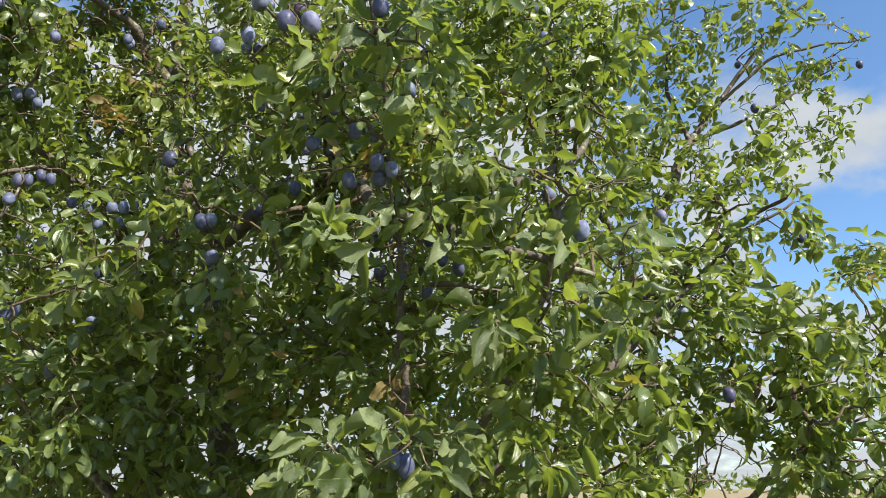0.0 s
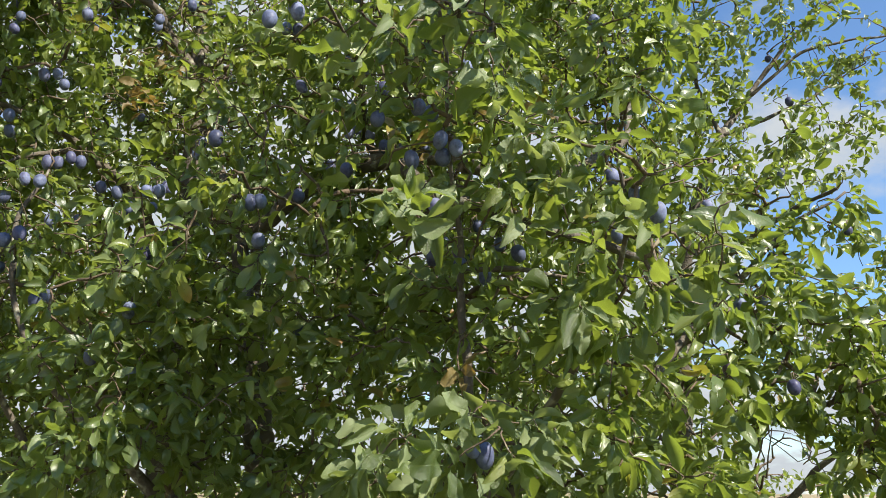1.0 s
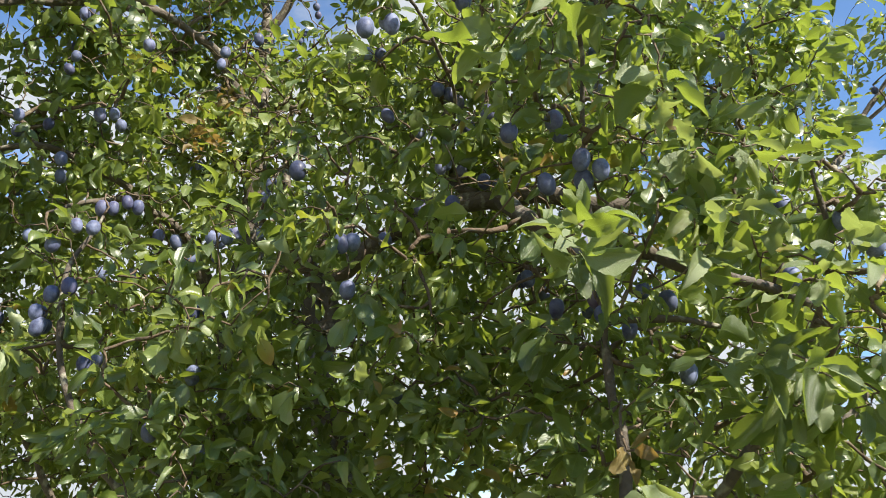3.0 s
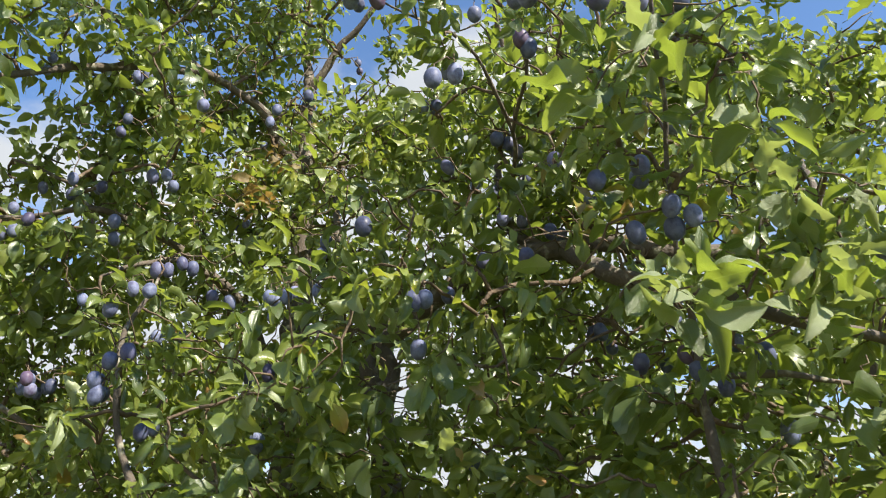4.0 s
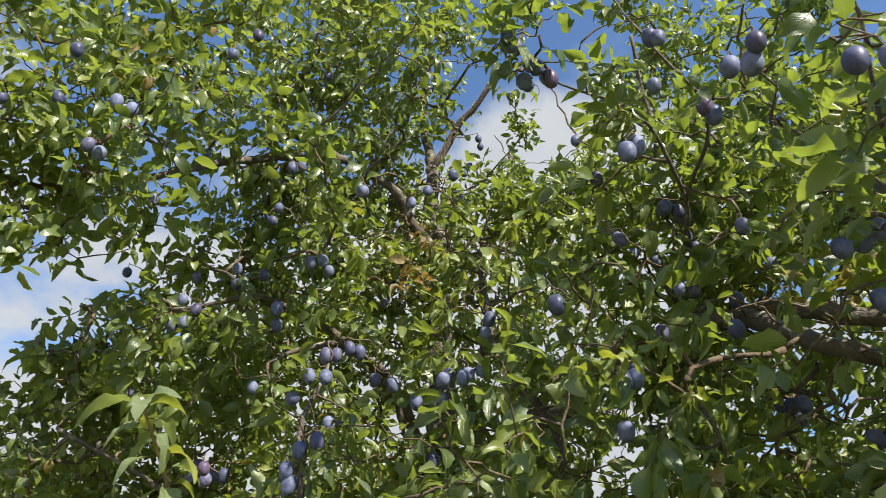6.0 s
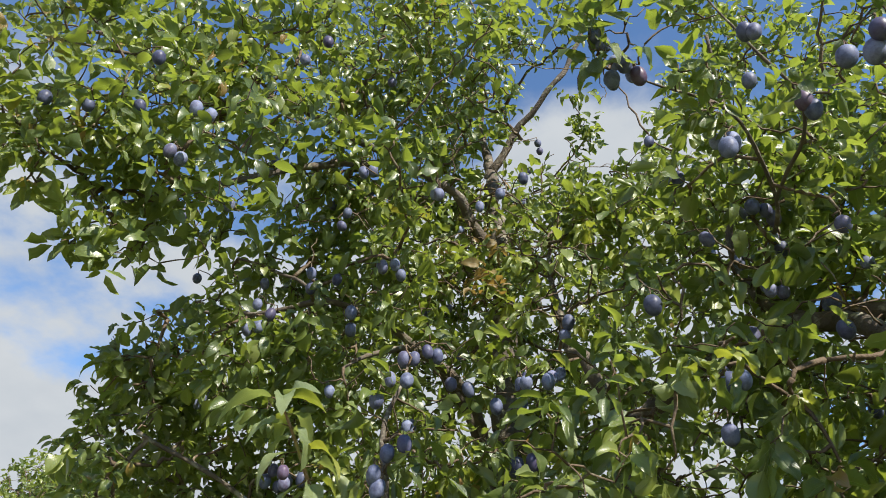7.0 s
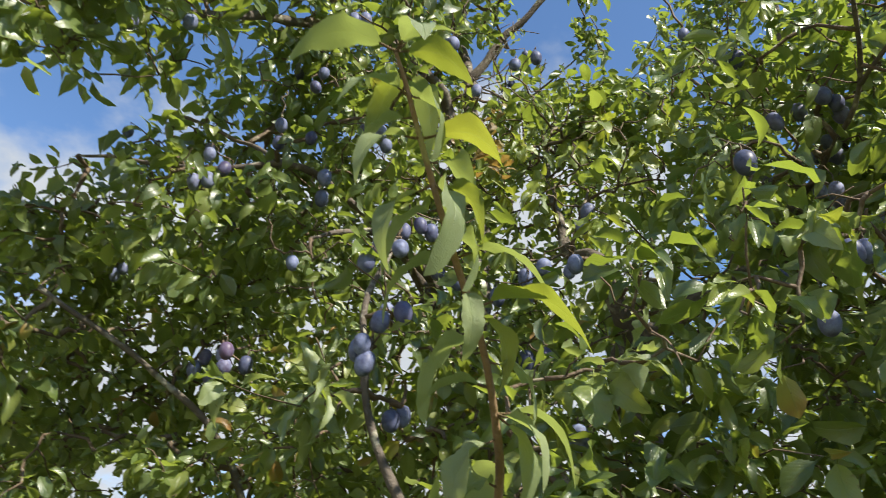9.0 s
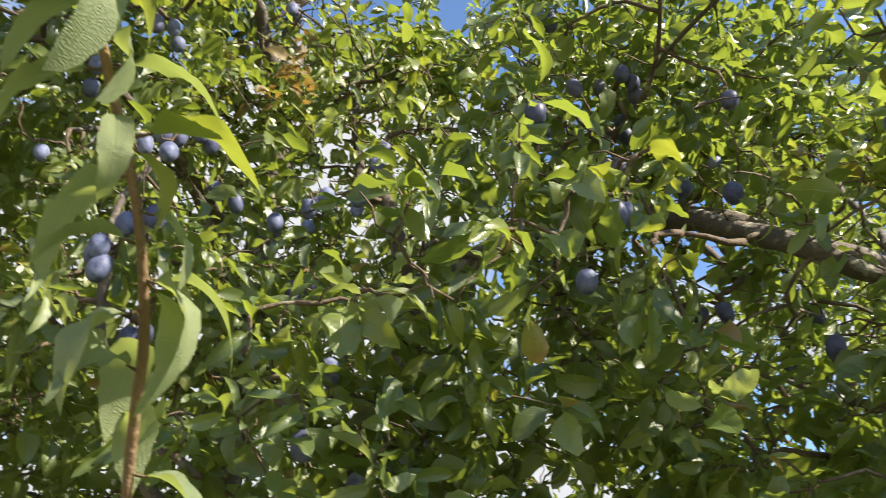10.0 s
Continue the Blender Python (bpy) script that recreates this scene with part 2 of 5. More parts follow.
def tube(rows, sides, verts, faces, rough=0.0):
    """Adds a tube along (x, y, z, r) rows; rough: how far its skin swells and sinks."""
    p = rows[:, :3]
    tangents = np.gradient(p, axis=0)
    side = None
    start = len(verts)
    for i, (c, t) in enumerate(zip(p, tangents)):
        t = t / (np.linalg.norm(t) + 1e-9)
        if side is None:
            side = np.cross(t, (0.3, 0.9, 0.1))
        side = side - t * side.dot(t)
        side /= np.linalg.norm(side) + 1e-9
        up = np.cross(t, side)
        for k in range(sides):
            a = 2 * math.pi * k / sides
            r = rows[i, 3]
            if rough:
                q = c + (side * math.cos(a) + up * math.sin(a)) * r
                r *= 1 + rough * noise.noise(Vector(q) * 28) + rough * 0.6 * noise.noise(Vector(q) * 75)
            verts.append(c + (side * math.cos(a) + up * math.sin(a)) * r)
    for i in range(len(p) - 1):
        for k in range(sides):
            a, b = start + i * sides + k, start + i * sides + (k + 1) % sides
            faces.append((a, b, b + sides, a + sides))
    faces.append(tuple(start + k for k in reversed(range(sides))))
    end = start + (len(p) - 1) * sides
    faces.append(tuple(end + k for k in range(sides)))


def leaf_shape(cols, rows_n, width, fold, curl, twist, wave, seed, stalked=True):
    """One leaf, 1 long from its base along y: pointed oval, folded along the midrib, curled, puckered, with a wavy toothed margin. Its petiole runs back from the base."""
    rng = random.Random(seed)
    ph = rng.random() * 6.28
    sabre = rng.uniform(-0.18, 0.18)
    full = rng.uniform(0.78, 0.98)
    tooth = 0.05 if rows_n > 11 else 0.0
    verts, uvs, faces = [], [], []
    for j in range(rows_n + 1):
        v = 1 - (1 - j / rows_n) ** 1.2
        w = width * math.sin(math.pi * v ** full) ** 0.72 if 0 < v < 1 else 0.006
        bend = curl * v * v
        y = v * (1 - 0.25 * abs(bend))
        for i in range(cols + 1):
            u = 2 * i / cols - 1
            ripple = wave * (math.sin(ph + v * 13 + u * 1.9) * abs(u) + 0.5 * math.sin(2 * ph + v * 7 - u * 2.3) + 0.3 * math.sin(ph + v * 24) * abs(u) * (1 if rows_n > 8 else 0))
            serr = 1 + (tooth * (-1) ** j if abs(u) > 0.99 else 0)
            x = u * w * 0.5 * math.cos(fold * abs(u)) * serr
            z = abs(u) * w * 0.5 * math.sin(fold) - bend * 0.55 + ripple * w + twist * u * w * v
            verts.append((x + sabre * v * v, y, z))
            uvs.append((0.5 + 0.5 * u, v))
    for j in range(rows_n):
        for i in range(cols):
            a = j * (cols + 1) + i
            faces.append((a, a + 1, a + cols + 2, a + cols + 1))
    if stalked:
        # petiole, a thin strip bent in two planes
        b = len(verts)
        for y, z in ((0.01, 0.0), (-0.18, 0.03)):
            verts += [(-0.009, y, z), (0.009, y, z), (0.0, y, z - 0.016)]
            uvs += [(0.5, 0.0)] * 3
        faces += [(b, b + 1, b + 4, b + 3), (b + 1, b + 2, b + 5, b + 4), (b + 2, b, b + 3, b + 5)]
    return np.array(verts), np.array(uvs), faces


def leaf_set(cols, rows_n, count, seed, wide=(0.40, 0.60), curl=(-0.3, 1.4), fold=(0.15, 1.05), stalked=True):
    rng = random.Random(seed)
    return [leaf_shape(cols, rows_n, rng.uniform(*wide), rng.uniform(*fold), rng.uniform(*curl), rng.uniform(-0.6, 0.6), rng.uniform(0.05, 0.19), seed + i, stalked) for i in range(count)]


def leaf_mesh(name, shape, material):
    verts, uvs, faces = shape
    me = mesh_from(name, verts, faces, material)
    layer = me.uv_layers.new(name="UVMap")
    idx = np.empty(len(me.loops), int)
    me.loops.foreach_get("vertex_index", idx)
    layer.data.foreach_set("uv", uvs[idx].ravel())
    return me


def many_leaves(name, shapes, places, material):
    """One mesh of many leaves. places: rows of base point, axis, normal and length."""
    all_v, all_uv, all_f, base = [], [], [], 0
    for n, (pos, axis, normal, length) in enumerate(places):
        verts, uvs, faces = shapes[n % len(shapes)]
        x = np.cross(axis, normal)
        m = np.stack([x, axis, normal])
        all_v.append(pos + length * (verts @ m) + 0.18 * length * axis)
        all_uv.append(uvs)
        all_f.append(np.array([f for f in faces]) + base)
        base += len(verts)
    V, UV, Q = np.vstack(all_v), np.vstack(all_uv), np.vstack(all_f)
    me = bpy.data.meshes.new(name)
    me.vertices.add(len(V)); me.vertices.foreach_set("co", V.ravel())
    me.loops.add(Q.size); me.loops.foreach_set("vertex_index", Q.ravel())
    me.polygons.add(len(Q)); me.polygons.foreach_set("loop_start", np.arange(0, Q.size, 4))
    me.polygons.foreach_set("use_smooth", np.ones(len(Q), bool))
    layer = me.uv_layers.new(name="UVMap")
    layer.data.foreach_set("uv", UV[Q.ravel()].ravel())
    me.materials.append(material)
    me.update(calc_edges=True)
    return me


def unit(v):
    return v / (np.linalg.norm(v) + 1e-9)


SHAPES_FINE = leaf_set(4, 14, 14, 40)
SHAPES_YOUNG = leaf_set(6, 14, 12, 60, (0.42, 0.54), (1.2, 2.0), (0.1, 0.7))
SHAPES_NEAR = leaf_set(4, 5, 20, 130)
SHAPES = leaf_set(2, 5, 20, 90, stalked=False)
rng = np.random.default_rng(7)


def leaves_on_shoot(base, way, length, count, size, droop):
    """Leaves set round a short shoot by the golden angle: rows of point, axis, normal and length."""
    rows = []
    side = unit(np.cross(way, rng.normal(size=3)))
    up2 = np.cross(way, side)
    turn = rng.random() * 6.28
    for i in range(count):
        f = (i + 0.6) / count
        a = turn + 2.4 * i
        radial = side * math.cos(a) + up2 * math.sin(a)
        lean = 1.25 - 0.75 * f + rng.normal() * 0.18
        axis = way * math.cos(lean) + radial * math.sin(lean)
        axis = unit(axis + np.array((0, 0, -droop)) * (0.35 + 0.9 * rng.random()))
        normal = np.array((0.30, -0.42, 0.72)) + rng.normal(size=3) * 0.72
        normal = unit(normal - axis * normal.dot(axis))
        rows.append((base + way * length * f, axis, normal, size * (0.72 + 0.5 * rng.random())))
    return rows

# ---- the ground and the distance ----


def build_ground():
    bm = bmesh.new()
    rings, sides = (0, 1.2, 2.4, 4, 6, 9, 14, 25, 60, 150, 500, 1500, 4000), 48
    loops = []
    for r in rings:
        loop = []
        for k in range(sides if r else 1):
            a = 2 * math.pi * k / sides
            x, y = r * math.cos(a), r * math.sin(a)
            loop.append(bm.verts.new((x, y, 0.05 * noise.noise(Vector((x * 0.7, y * 0.7, 0))) if r < 60 else 0)))
        loops.append(loop)
    for k in range(sides):
        bm.faces.new((loops[0][0], loops[1][k], loops[1][(k + 1) % sides]))
    for a, b in zip(loops[1:], loops[2:]):
        for k in range(sides):
            bm.faces.new((a[k], b[k], b[(k + 1) % sides], a[(k + 1) % sides]))
    me = bpy.data.meshes.new("ground")
    bm.to_mesh(me)
    bm.free()
    me.materials.append(FIELD)
    me.polygons.foreach_set("use_smooth", [True] * len(me.polygons))
    tagged(new("ground", me), label="dry grass and a pale stubble field reaching the horizon", category="ground", kind="structure")


def build_far_woods():
    places = []
    for i in range(2600):
        a = radians(rng.uniform(-55, 60))
        d = rng.uniform(300, 330)
        h = 7 + 3.5 * noise.noise(Vector((a * 26, 0.3, 0))) + 2 * noise.noise(Vector((a * 90, 4, 0)))
        z = h * rng.random() ** 0.6
        axis = unit(rng.normal(size=3))
        n = unit(np.cross(axis, rng.normal(size=3)))
        places.append((np.array((d * math.sin(a), d * math.cos(a), z)), axis, n, rng.uniform(1.6, 3.6)))
    me = many_leaves("far_woods", SHAPES, places, LEAF)
    tagged(new("far_woods", me), label="dark line of distant trees beyond the field", category="woods", kind="stuff")


build_ground()
build_far_woods()

# ---- the trees: limbs first ----
# each limb: rows of x, y, z and radius
TREE_MAIN_A = [
    ("trunk", [(-.46, 1.85, -.05, .075), (-.47, 1.83, .5, .055), (-.44, 1.79, 1.2, .04), (-.53, 1.84, 1.72, .034), (-.60, 1.90, 2.06, .028)]),
    ("limb", [(-.60, 1.90, 2.06, .025), (-.63, 1.89, 2.20, .022), (-.566, 1.863, 2.244, .0215), (-.525, 1.828, 2.262, .021), (-.38, 1.75, 2.325, .020), (-.23, 1.70, 2.345, .020), (-.10, 1.64, 2.32, .0185), (.12, 1.62, 2.28, .016), (.36, 1.80, 2.45, .010), (.44, 1.98, 2.75, .007), (.46, 2.08, 3.05, .003)]),
    ("limb", [(-.60, 1.90, 2.06, .025), (-.58, 1.895, 2.165, .021), (-.607, 1.875, 2.209, .0195), (-.639, 1.84, 2.262, .018), (-.678, 1.81, 2.354, .015), (-.72, 1.93, 2.45, .012), (-.76, 2.0, 2.75, .006)]),
]
TREE_MAIN_B = [
    ("limb", [(-.23, 1.70, 2.34, .014), (-.31, 1.80, 2.46, .012), (-.33, 1.86, 2.63, .010), (-.30, 1.72, 2.85, .007), (-.33, 1.6, 3.05, .004)]),
    ("limb", [(-.43, 1.77, 1.35, .03), (-.22, 1.48, 1.48, .013), (-.09, 1.33, 1.62, .009), (-.07, 1.30, 1.87, .0078), (-.08, 1.31, 1.96, .006), (-.10, 1.22, 2.2, .0038), (-.13, 1.06, 2.42, .0028), (-.2, .97, 2.58, .002)]),
    ("limb", [(-.44, 1.79, 1.2, .032), (-.12, 1.6, 1.48, .017), (.25, 1.56, 1.74, .011), (.5, 1.68, 1.98, .008), (.72, 1.74, 2.18, .005), (.88, 1.72, 2.29, .003)]),
    ("limb", [(-.02, 1.57, 1.56, .012), (.13, 1.32, 1.82, .0075), (.19, 1.18, 1.98, .0045), (.16, 1.12, 2.12, .002)]),
]
TREE_MAIN_C = [
    ("limb", [(-.08, 1.31, 1.955, .0055), (.02, 1.28, 1.95, .0045), (.12, 1.32, 1.945, .003)]),
    ("limb", [(-.20, 1.68, 2.34, .019), (-.185, 1.58, 2.27, .0165), (-.14, 1.45, 2.17, .015), (-.03, 1.41, 2.115, .013), (.1, 1.36, 2.05, .010), (.3, 1.4, 2.0, .006)]),
    ("limb", [(-.43, 1.77, 1.3, .024), (-.7, 1.66, 1.58, .013), (-.95, 1.64, 1.82, .008), (-1.06, 1.62, 2.08, .006), (-1.03, 1.66, 2.3, .003)]),
    ("limb", [(-.31, 1.80, 2.46, .006), (-.30, 1.5, 2.5, .004), (-.38, 1.34, 2.58, .003), (-.53, 1.29, 2.65, .002)]),
    ("limb", [(-.30, 1.5, 2.5, .004), (-.28, 1.3, 2.52, .003), (-.35, 1.24, 2.62, .0025), (-.42, 1.2, 2.75, .0015)]),
]
TREE_MAIN = TREE_MAIN_A + TREE_MAIN_B + TREE_MAIN_C
TREE_LEFT_A = [
    ("trunk", [(-.85, 2.5, -.05, .095), (-.9, 2.44, .9, .07), (-.92, 2.36, 2.0, .052), (-.936, 2.29, 2.92, .029), (-.96, 2.34, 3.15, .025), (-.985, 2.40, 3.37, .023)]),
    ("limb", [(-.985, 2.40, 3.37, .017), (-.87, 2.36, 3.53, .0125), (-.735, 2.31, 3.67, .010), (-.63, 2.3, 3.85, .009), (-.5, 2.2, 4.2, .005)]),
    ("limb", [(-.985, 2.40, 3.37, .018), (-1.03, 2.44, 3.7, .014), (-1.0, 2.4, 4.0, .010), (-1.06, 2.3, 4.3, .005)]),
    ("limb", [(-.936, 2.29, 2.92, .027), (-1.0, 2.2, 3.01, .018), (-1.05, 2.115, 3.08, .014), (-1.17, 2.0, 3.12, .012), (-1.34, 1.86, 3.05, .0115), (-1.47, 1.75, 2.94, .010), (-1.6, 1.6, 2.8, .008), (-1.70, 1.42, 2.62, .004)]),
]
TREE_LEFT_B = [
    ("limb", [(-1.17, 2.0, 3.12, .013), (-1.5, 1.76, 3.24, .010), (-1.78, 1.5, 3.2, .006), (-1.93, 1.32, 3.12, .003)]),
    ("limb", [(-.92, 2.36, 2.05, .03), (-1.0, 2.12, 2.38, .015), (-1.13, 1.93, 2.5, .010), (-1.28, 1.77, 2.53, .0075), (-1.45, 1.75, 2.51, .0055), (-1.74, 1.77, 2.55, .003)]),
    ("limb", [(-.92, 2.36, 2.05, .016), (-.97, 2.1, 2.36, .013), (-1.07, 1.92, 2.45, .010), (-1.16, 1.82, 2.42, .006), (-1.2, 1.74, 2.35, .003)]),
    ("limb", [(-.9, 2.42, 1.2, .034), (-1.2, 2.12, 1.68, .011), (-1.4, 1.95, 2.05, .0065), (-1.68, 1.72, 2.22, .005)]),
    ("limb", [(-1.28, 1.77, 2.53, .006), (-1.45, 1.9, 2.7, .005), (-1.62, 1.9, 2.78, .004)]),
]
TREE_LEFT = TREE_LEFT_A + TREE_LEFT_B
TREE_RIGHT_A = [
    ("trunk", [(.6, 2.55, -.05, .07), (.62, 2.5, 1.1, .05), (.7, 2.42, 2.2, .026), (.77, 2.36, 2.54, .019), (.9, 2.44, 2.8, .014), (1.085, 2.58, 3.04, .011), (1.221, 2.56, 3.224, .008), (1.42, 2.5, 3.42, .005), (1.68, 2.42, 3.6, .003)]),
    ("limb", [(1.085, 2.58, 3.04, .008), (1.3, 2.5, 3.2, .006), (1.62, 2.42, 3.23, .003)]),
    ("limb", [(.9, 2.44, 2.8, .008), (1.15, 2.4, 2.9, .006), (1.4, 2.4, 3.05, .003)]),
    ("limb", [(.9, 2.44, 2.8, .009), (.86, 2.5, 3.1, .007), (.95, 2.5, 3.5, .003)]),
    ("limb", [(.7, 2.42, 2.2, .014), (.8, 2.02, 2.3, .009), (.87, 1.74, 2.31, .004)]),
]
TREE_RIGHT_B = [
    ("limb", [(.7, 2.42, 2.15, .018), (.5, 2.4, 2.6, .013), (.3, 2.46, 3.0, .009), (.2, 2.4, 3.4, .004)]),
    ("limb", [(.5, 2.4, 2.6, .015), (.1, 2.68, 3.3, .011), (-.26, 2.82, 3.95, .005)]),
    ("limb", [(.62, 2.48, 1.3, .014), (.9, 2.2, 1.6, .009), (1.15, 2.0, 1.9, .006), (1.3, 2.0, 2.1, .004)]),
]
TREE_RIGHT = TREE_RIGHT_A + TREE_RIGHT_B
TREE_BEHIND = [
    ("trunk", [(-3.3, 3.95, -.05, .09), (-3.32, 3.92, .9, .07), (-3.3, 3.88, 1.6, .05), (-3.28, 3.9, 2.45, .015)]),
    ("limb", [(-3.32, 3.92, 1.0, .04), (-3.45, 3.7, 1.7, .022), (-3.52, 3.52, 2.4, .006)]),
    ("limb", [(-3.32, 3.92, 1.1, .04), (-3.15, 4.0, 1.8, .022), (-3.08, 4.12, 2.4, .006)]),
]

# crown: leafy clumps as x, y, z, radius and fullness; fruit as x, y, z; sprays as x, y, z, leaves, leaf length, tone
# (lit sprays are coloured paler or yellower)
LEAFINESS = 14
CLUMPS_MAIN_A = [
    (-0.171, 0.994, 2.333, 0.065, 1),
    (-0.171, 1.067, 2.248, 0.065, 1),
    (-0.077, 1.052, 2.307, 0.054, 1),
    (-0.041, 1.222, 2.232, 0.093, 1),
    (-0.098, 1.174, 2.017, 0.058, 0.7),
    (0.043, 1.247, 2.119, 0.093, 1),
    (0.48, 2.12, 2.88, 0.15, 1),
    (0.08, 1.453, 1.98, 0.115, 0.6),
    (-0.12, 1.658, 2.043, 0.129, 0.5),
    (-0.302, 1.64, 2.004, 0.134, 0.6),
    (-0.532, 1.576, 2.033, 0.129, 1),
    (-0.655, 1.571, 2.148, 0.103, 1),
    (-0.516, 1.434, 2.141, 0.055, 1),
    (-0.385, 1.684, 2.334, 0.103, 1),
    (-0.457, 1.59, 2.403, 0.089, 1),
    (-0.67, 1.695, 2.475, 0.122, 1),
    (-0.834, 1.689, 2.14, 0.115, 1),
    (-0.767, 1.485, 1.98, 0.048, 0.7),
    (-0.989, 1.756, 2.097, 0.135, 1),
]
CLUMPS_MAIN_B = [
    (-0.26, 1.558, 2.541, 0.138, 0.8),
    (-0.365, 1.477, 2.656, 0.092, 0.7),
    (-0.27, 1.275, 2.574, 0.08, 1),
    (-0.179, 1.624, 2.418, 0.115, 0.8),
    (-0.133, 1.939, 2.328, 0.161, 0.4),
]
CLUMPS_RIGHT_A = [
    (0.239, 1.118, 1.964, 0.11, 1),
    (0.11, 1.155, 2.066, 0.115, 1),
    (0.144, 1.113, 1.853, 0.097, 1),
    (0.294, 1.065, 1.92, 0.044, 1),
    (-0.065, 1.046, 1.671, 0.064, 1),
    (0.085, 1.196, 1.655, 0.092, 1),
    (0.304, 1.357, 1.762, 0.129, 1),
    (0.438, 1.434, 1.646, 0.126, 1),
    (0.02, 1.17, 2.12, 0.09, 1),
    (-0.155, 1.09, 2.22, 0.07, 1),
    (0.3, 2.28, 3.05, 0.14, 1),
    (-0.077, 1.031, 2.302, 0.096, 1),
    (0.37, 2.05, 3.09, 0.15, 1),
    (0.30, 1.47, 2.45, 0.10, 1),
    (0.369, 1.591, 2.571, 0.116, 1),
    (0.169, 1.631, 2.744, 0.153, 1),
    (0.567, 1.573, 1.908, 0.143, 1),
    (0.76, 1.61, 1.865, 0.151, 1),
    (0.958, 1.712, 1.989, 0.138, 1),
]
CLUMPS_RIGHT_B = [
    (0.753, 1.521, 1.703, 0.104, 0.7),
    (0.845, 1.467, 1.753, 0.104, 1),
    (0.479, 1.474, 1.606, 0.083, 1),
    (0.751, 1.525, 1.606, 0.091, 1),
    (0.854, 1.527, 1.617, 0.094, 1),
    (0.753, 1.626, 1.77, 0.083, 1),
    (0.618, 1.631, 1.746, 0.067, 1),
    (0.697, 1.696, 2.096, 0.131, 1),
]
CLUMPS_LOW_A = [
    (-0.758, 1.446, 1.838, 0.151, 1),
    (-0.609, 1.529, 1.715, 0.164, 1),
    (-0.42, 1.535, 1.76, 0.147, 1),
    (-0.754, 1.41, 1.665, 0.122, 1),
    (-0.415, 1.446, 1.975, 0.142, 1),
    (-0.553, 1.464, 1.933, 0.122, 1),
    (-0.267, 1.557, 1.856, 0.147, 1),
    (-0.612, 1.302, 2.024, 0.115, 1),
    (-0.555, 1.466, 2.258, 0.117, 1),
    (-0.5, 1.599, 2.497, 0.131, 1),
]
CLUMPS_LEFT_A = [
    (-1.114, 1.744, 2.293, 0.104, 0.6),
    (-1.204, 1.774, 2.062, 0.143, 1),
    (-1.41, 1.798, 2.329, 0.189, 1),
    (-1.307, 1.8, 2.467, 0.131, 1),
    (-1.502, 1.806, 2.45, 0.153, 1),
    (-1.134, 1.839, 2.569, 0.16, 1),
    (-0.894, 1.879, 2.453, 0.151, 0.6),
    (-1.106, 1.946, 2.821, 0.145, 1),
    (-0.786, 1.855, 2.557, 0.096, 1),
    (-1.801, 1.933, 2.504, 0.153, 1),
    (-1.892, 1.929, 2.382, 0.153, 1),
    (-1.942, 1.94, 2.271, 0.092, 1),
    (-1.695, 1.96, 2.327, 0.16, 1),
    (-1.616, 2.027, 2.54, 0.168, 1),
    (-1.69, 2.002, 2.725, 0.129, 1),
    (-1.498, 2.017, 2.848, 0.161, 1),
    (-1.754, 1.99, 2.145, 0.16, 1),
    (-1.51, 1.975, 2.242, 0.138, 1),
    (-1.392, 2.019, 2.522, 0.131, 1),
]
CLUMPS_LEFT_B = [
    (-1.887, 1.962, 2.471, 0.116, 0.9),
    (-1.792, 2.031, 2.581, 0.104, 0.9),
    (-1.84, 2.102, 2.402, 0.134, 0.9),
    (-1.657, 2.07, 2.545, 0.116, 0.8),
]
CLUMPS_OVER_A = [
    (-1.643, 1.182, 2.708, 0.13, 1),
    (-1.557, 1.357, 2.79, 0.139, 1),
    (-1.444, 1.412, 2.668, 0.107, 1),
    (-1.59, 1.386, 2.578, 0.107, 1),
    (-1.636, 1.186, 2.555, 0.055, 0.7),
    (-1.502, 1.699, 3.038, 0.138, 0.8),
    (-1.603, 1.458, 3.038, 0.145, 1),
    (-1.504, 1.72, 3.3, 0.168, 1),
    (-1.331, 1.935, 3.462, 0.184, 1),
    (-1.192, 2.131, 3.464, 0.172, 0.8),
    (-1.627, 1.354, 2.488, 0.069, 0.8),
    (-1.682, 1.133, 2.631, 0.08, 0.7),
    (-1.708, 1.185, 2.565, 0.069, 0.8),
    (-1.626, 1.272, 2.652, 0.095, 1),
    (-1.578, 1.381, 2.675, 0.098, 1),
    (-1.59, 1.39, 2.485, 0.063, 0.8),
    (-1.507, 1.46, 2.57, 0.083, 0.8),
    (-1.734, 1.152, 2.723, 0.098, 1),
    (-1.501, 1.51, 3.057, 0.116, 1),
]
CLUMPS_OVER_B = [
    (-1.643, 1.279, 2.548, 0.069, 0.9),
    (-1.58, 1.69, 2.677, 0.069, 0.7),
    (-1.313, 1.352, 2.767, 0.121, 0.9),
    (-1.318, 1.411, 2.613, 0.078, 0.8),
    (-1.268, 1.47, 2.928, 0.116, 0.8),
]
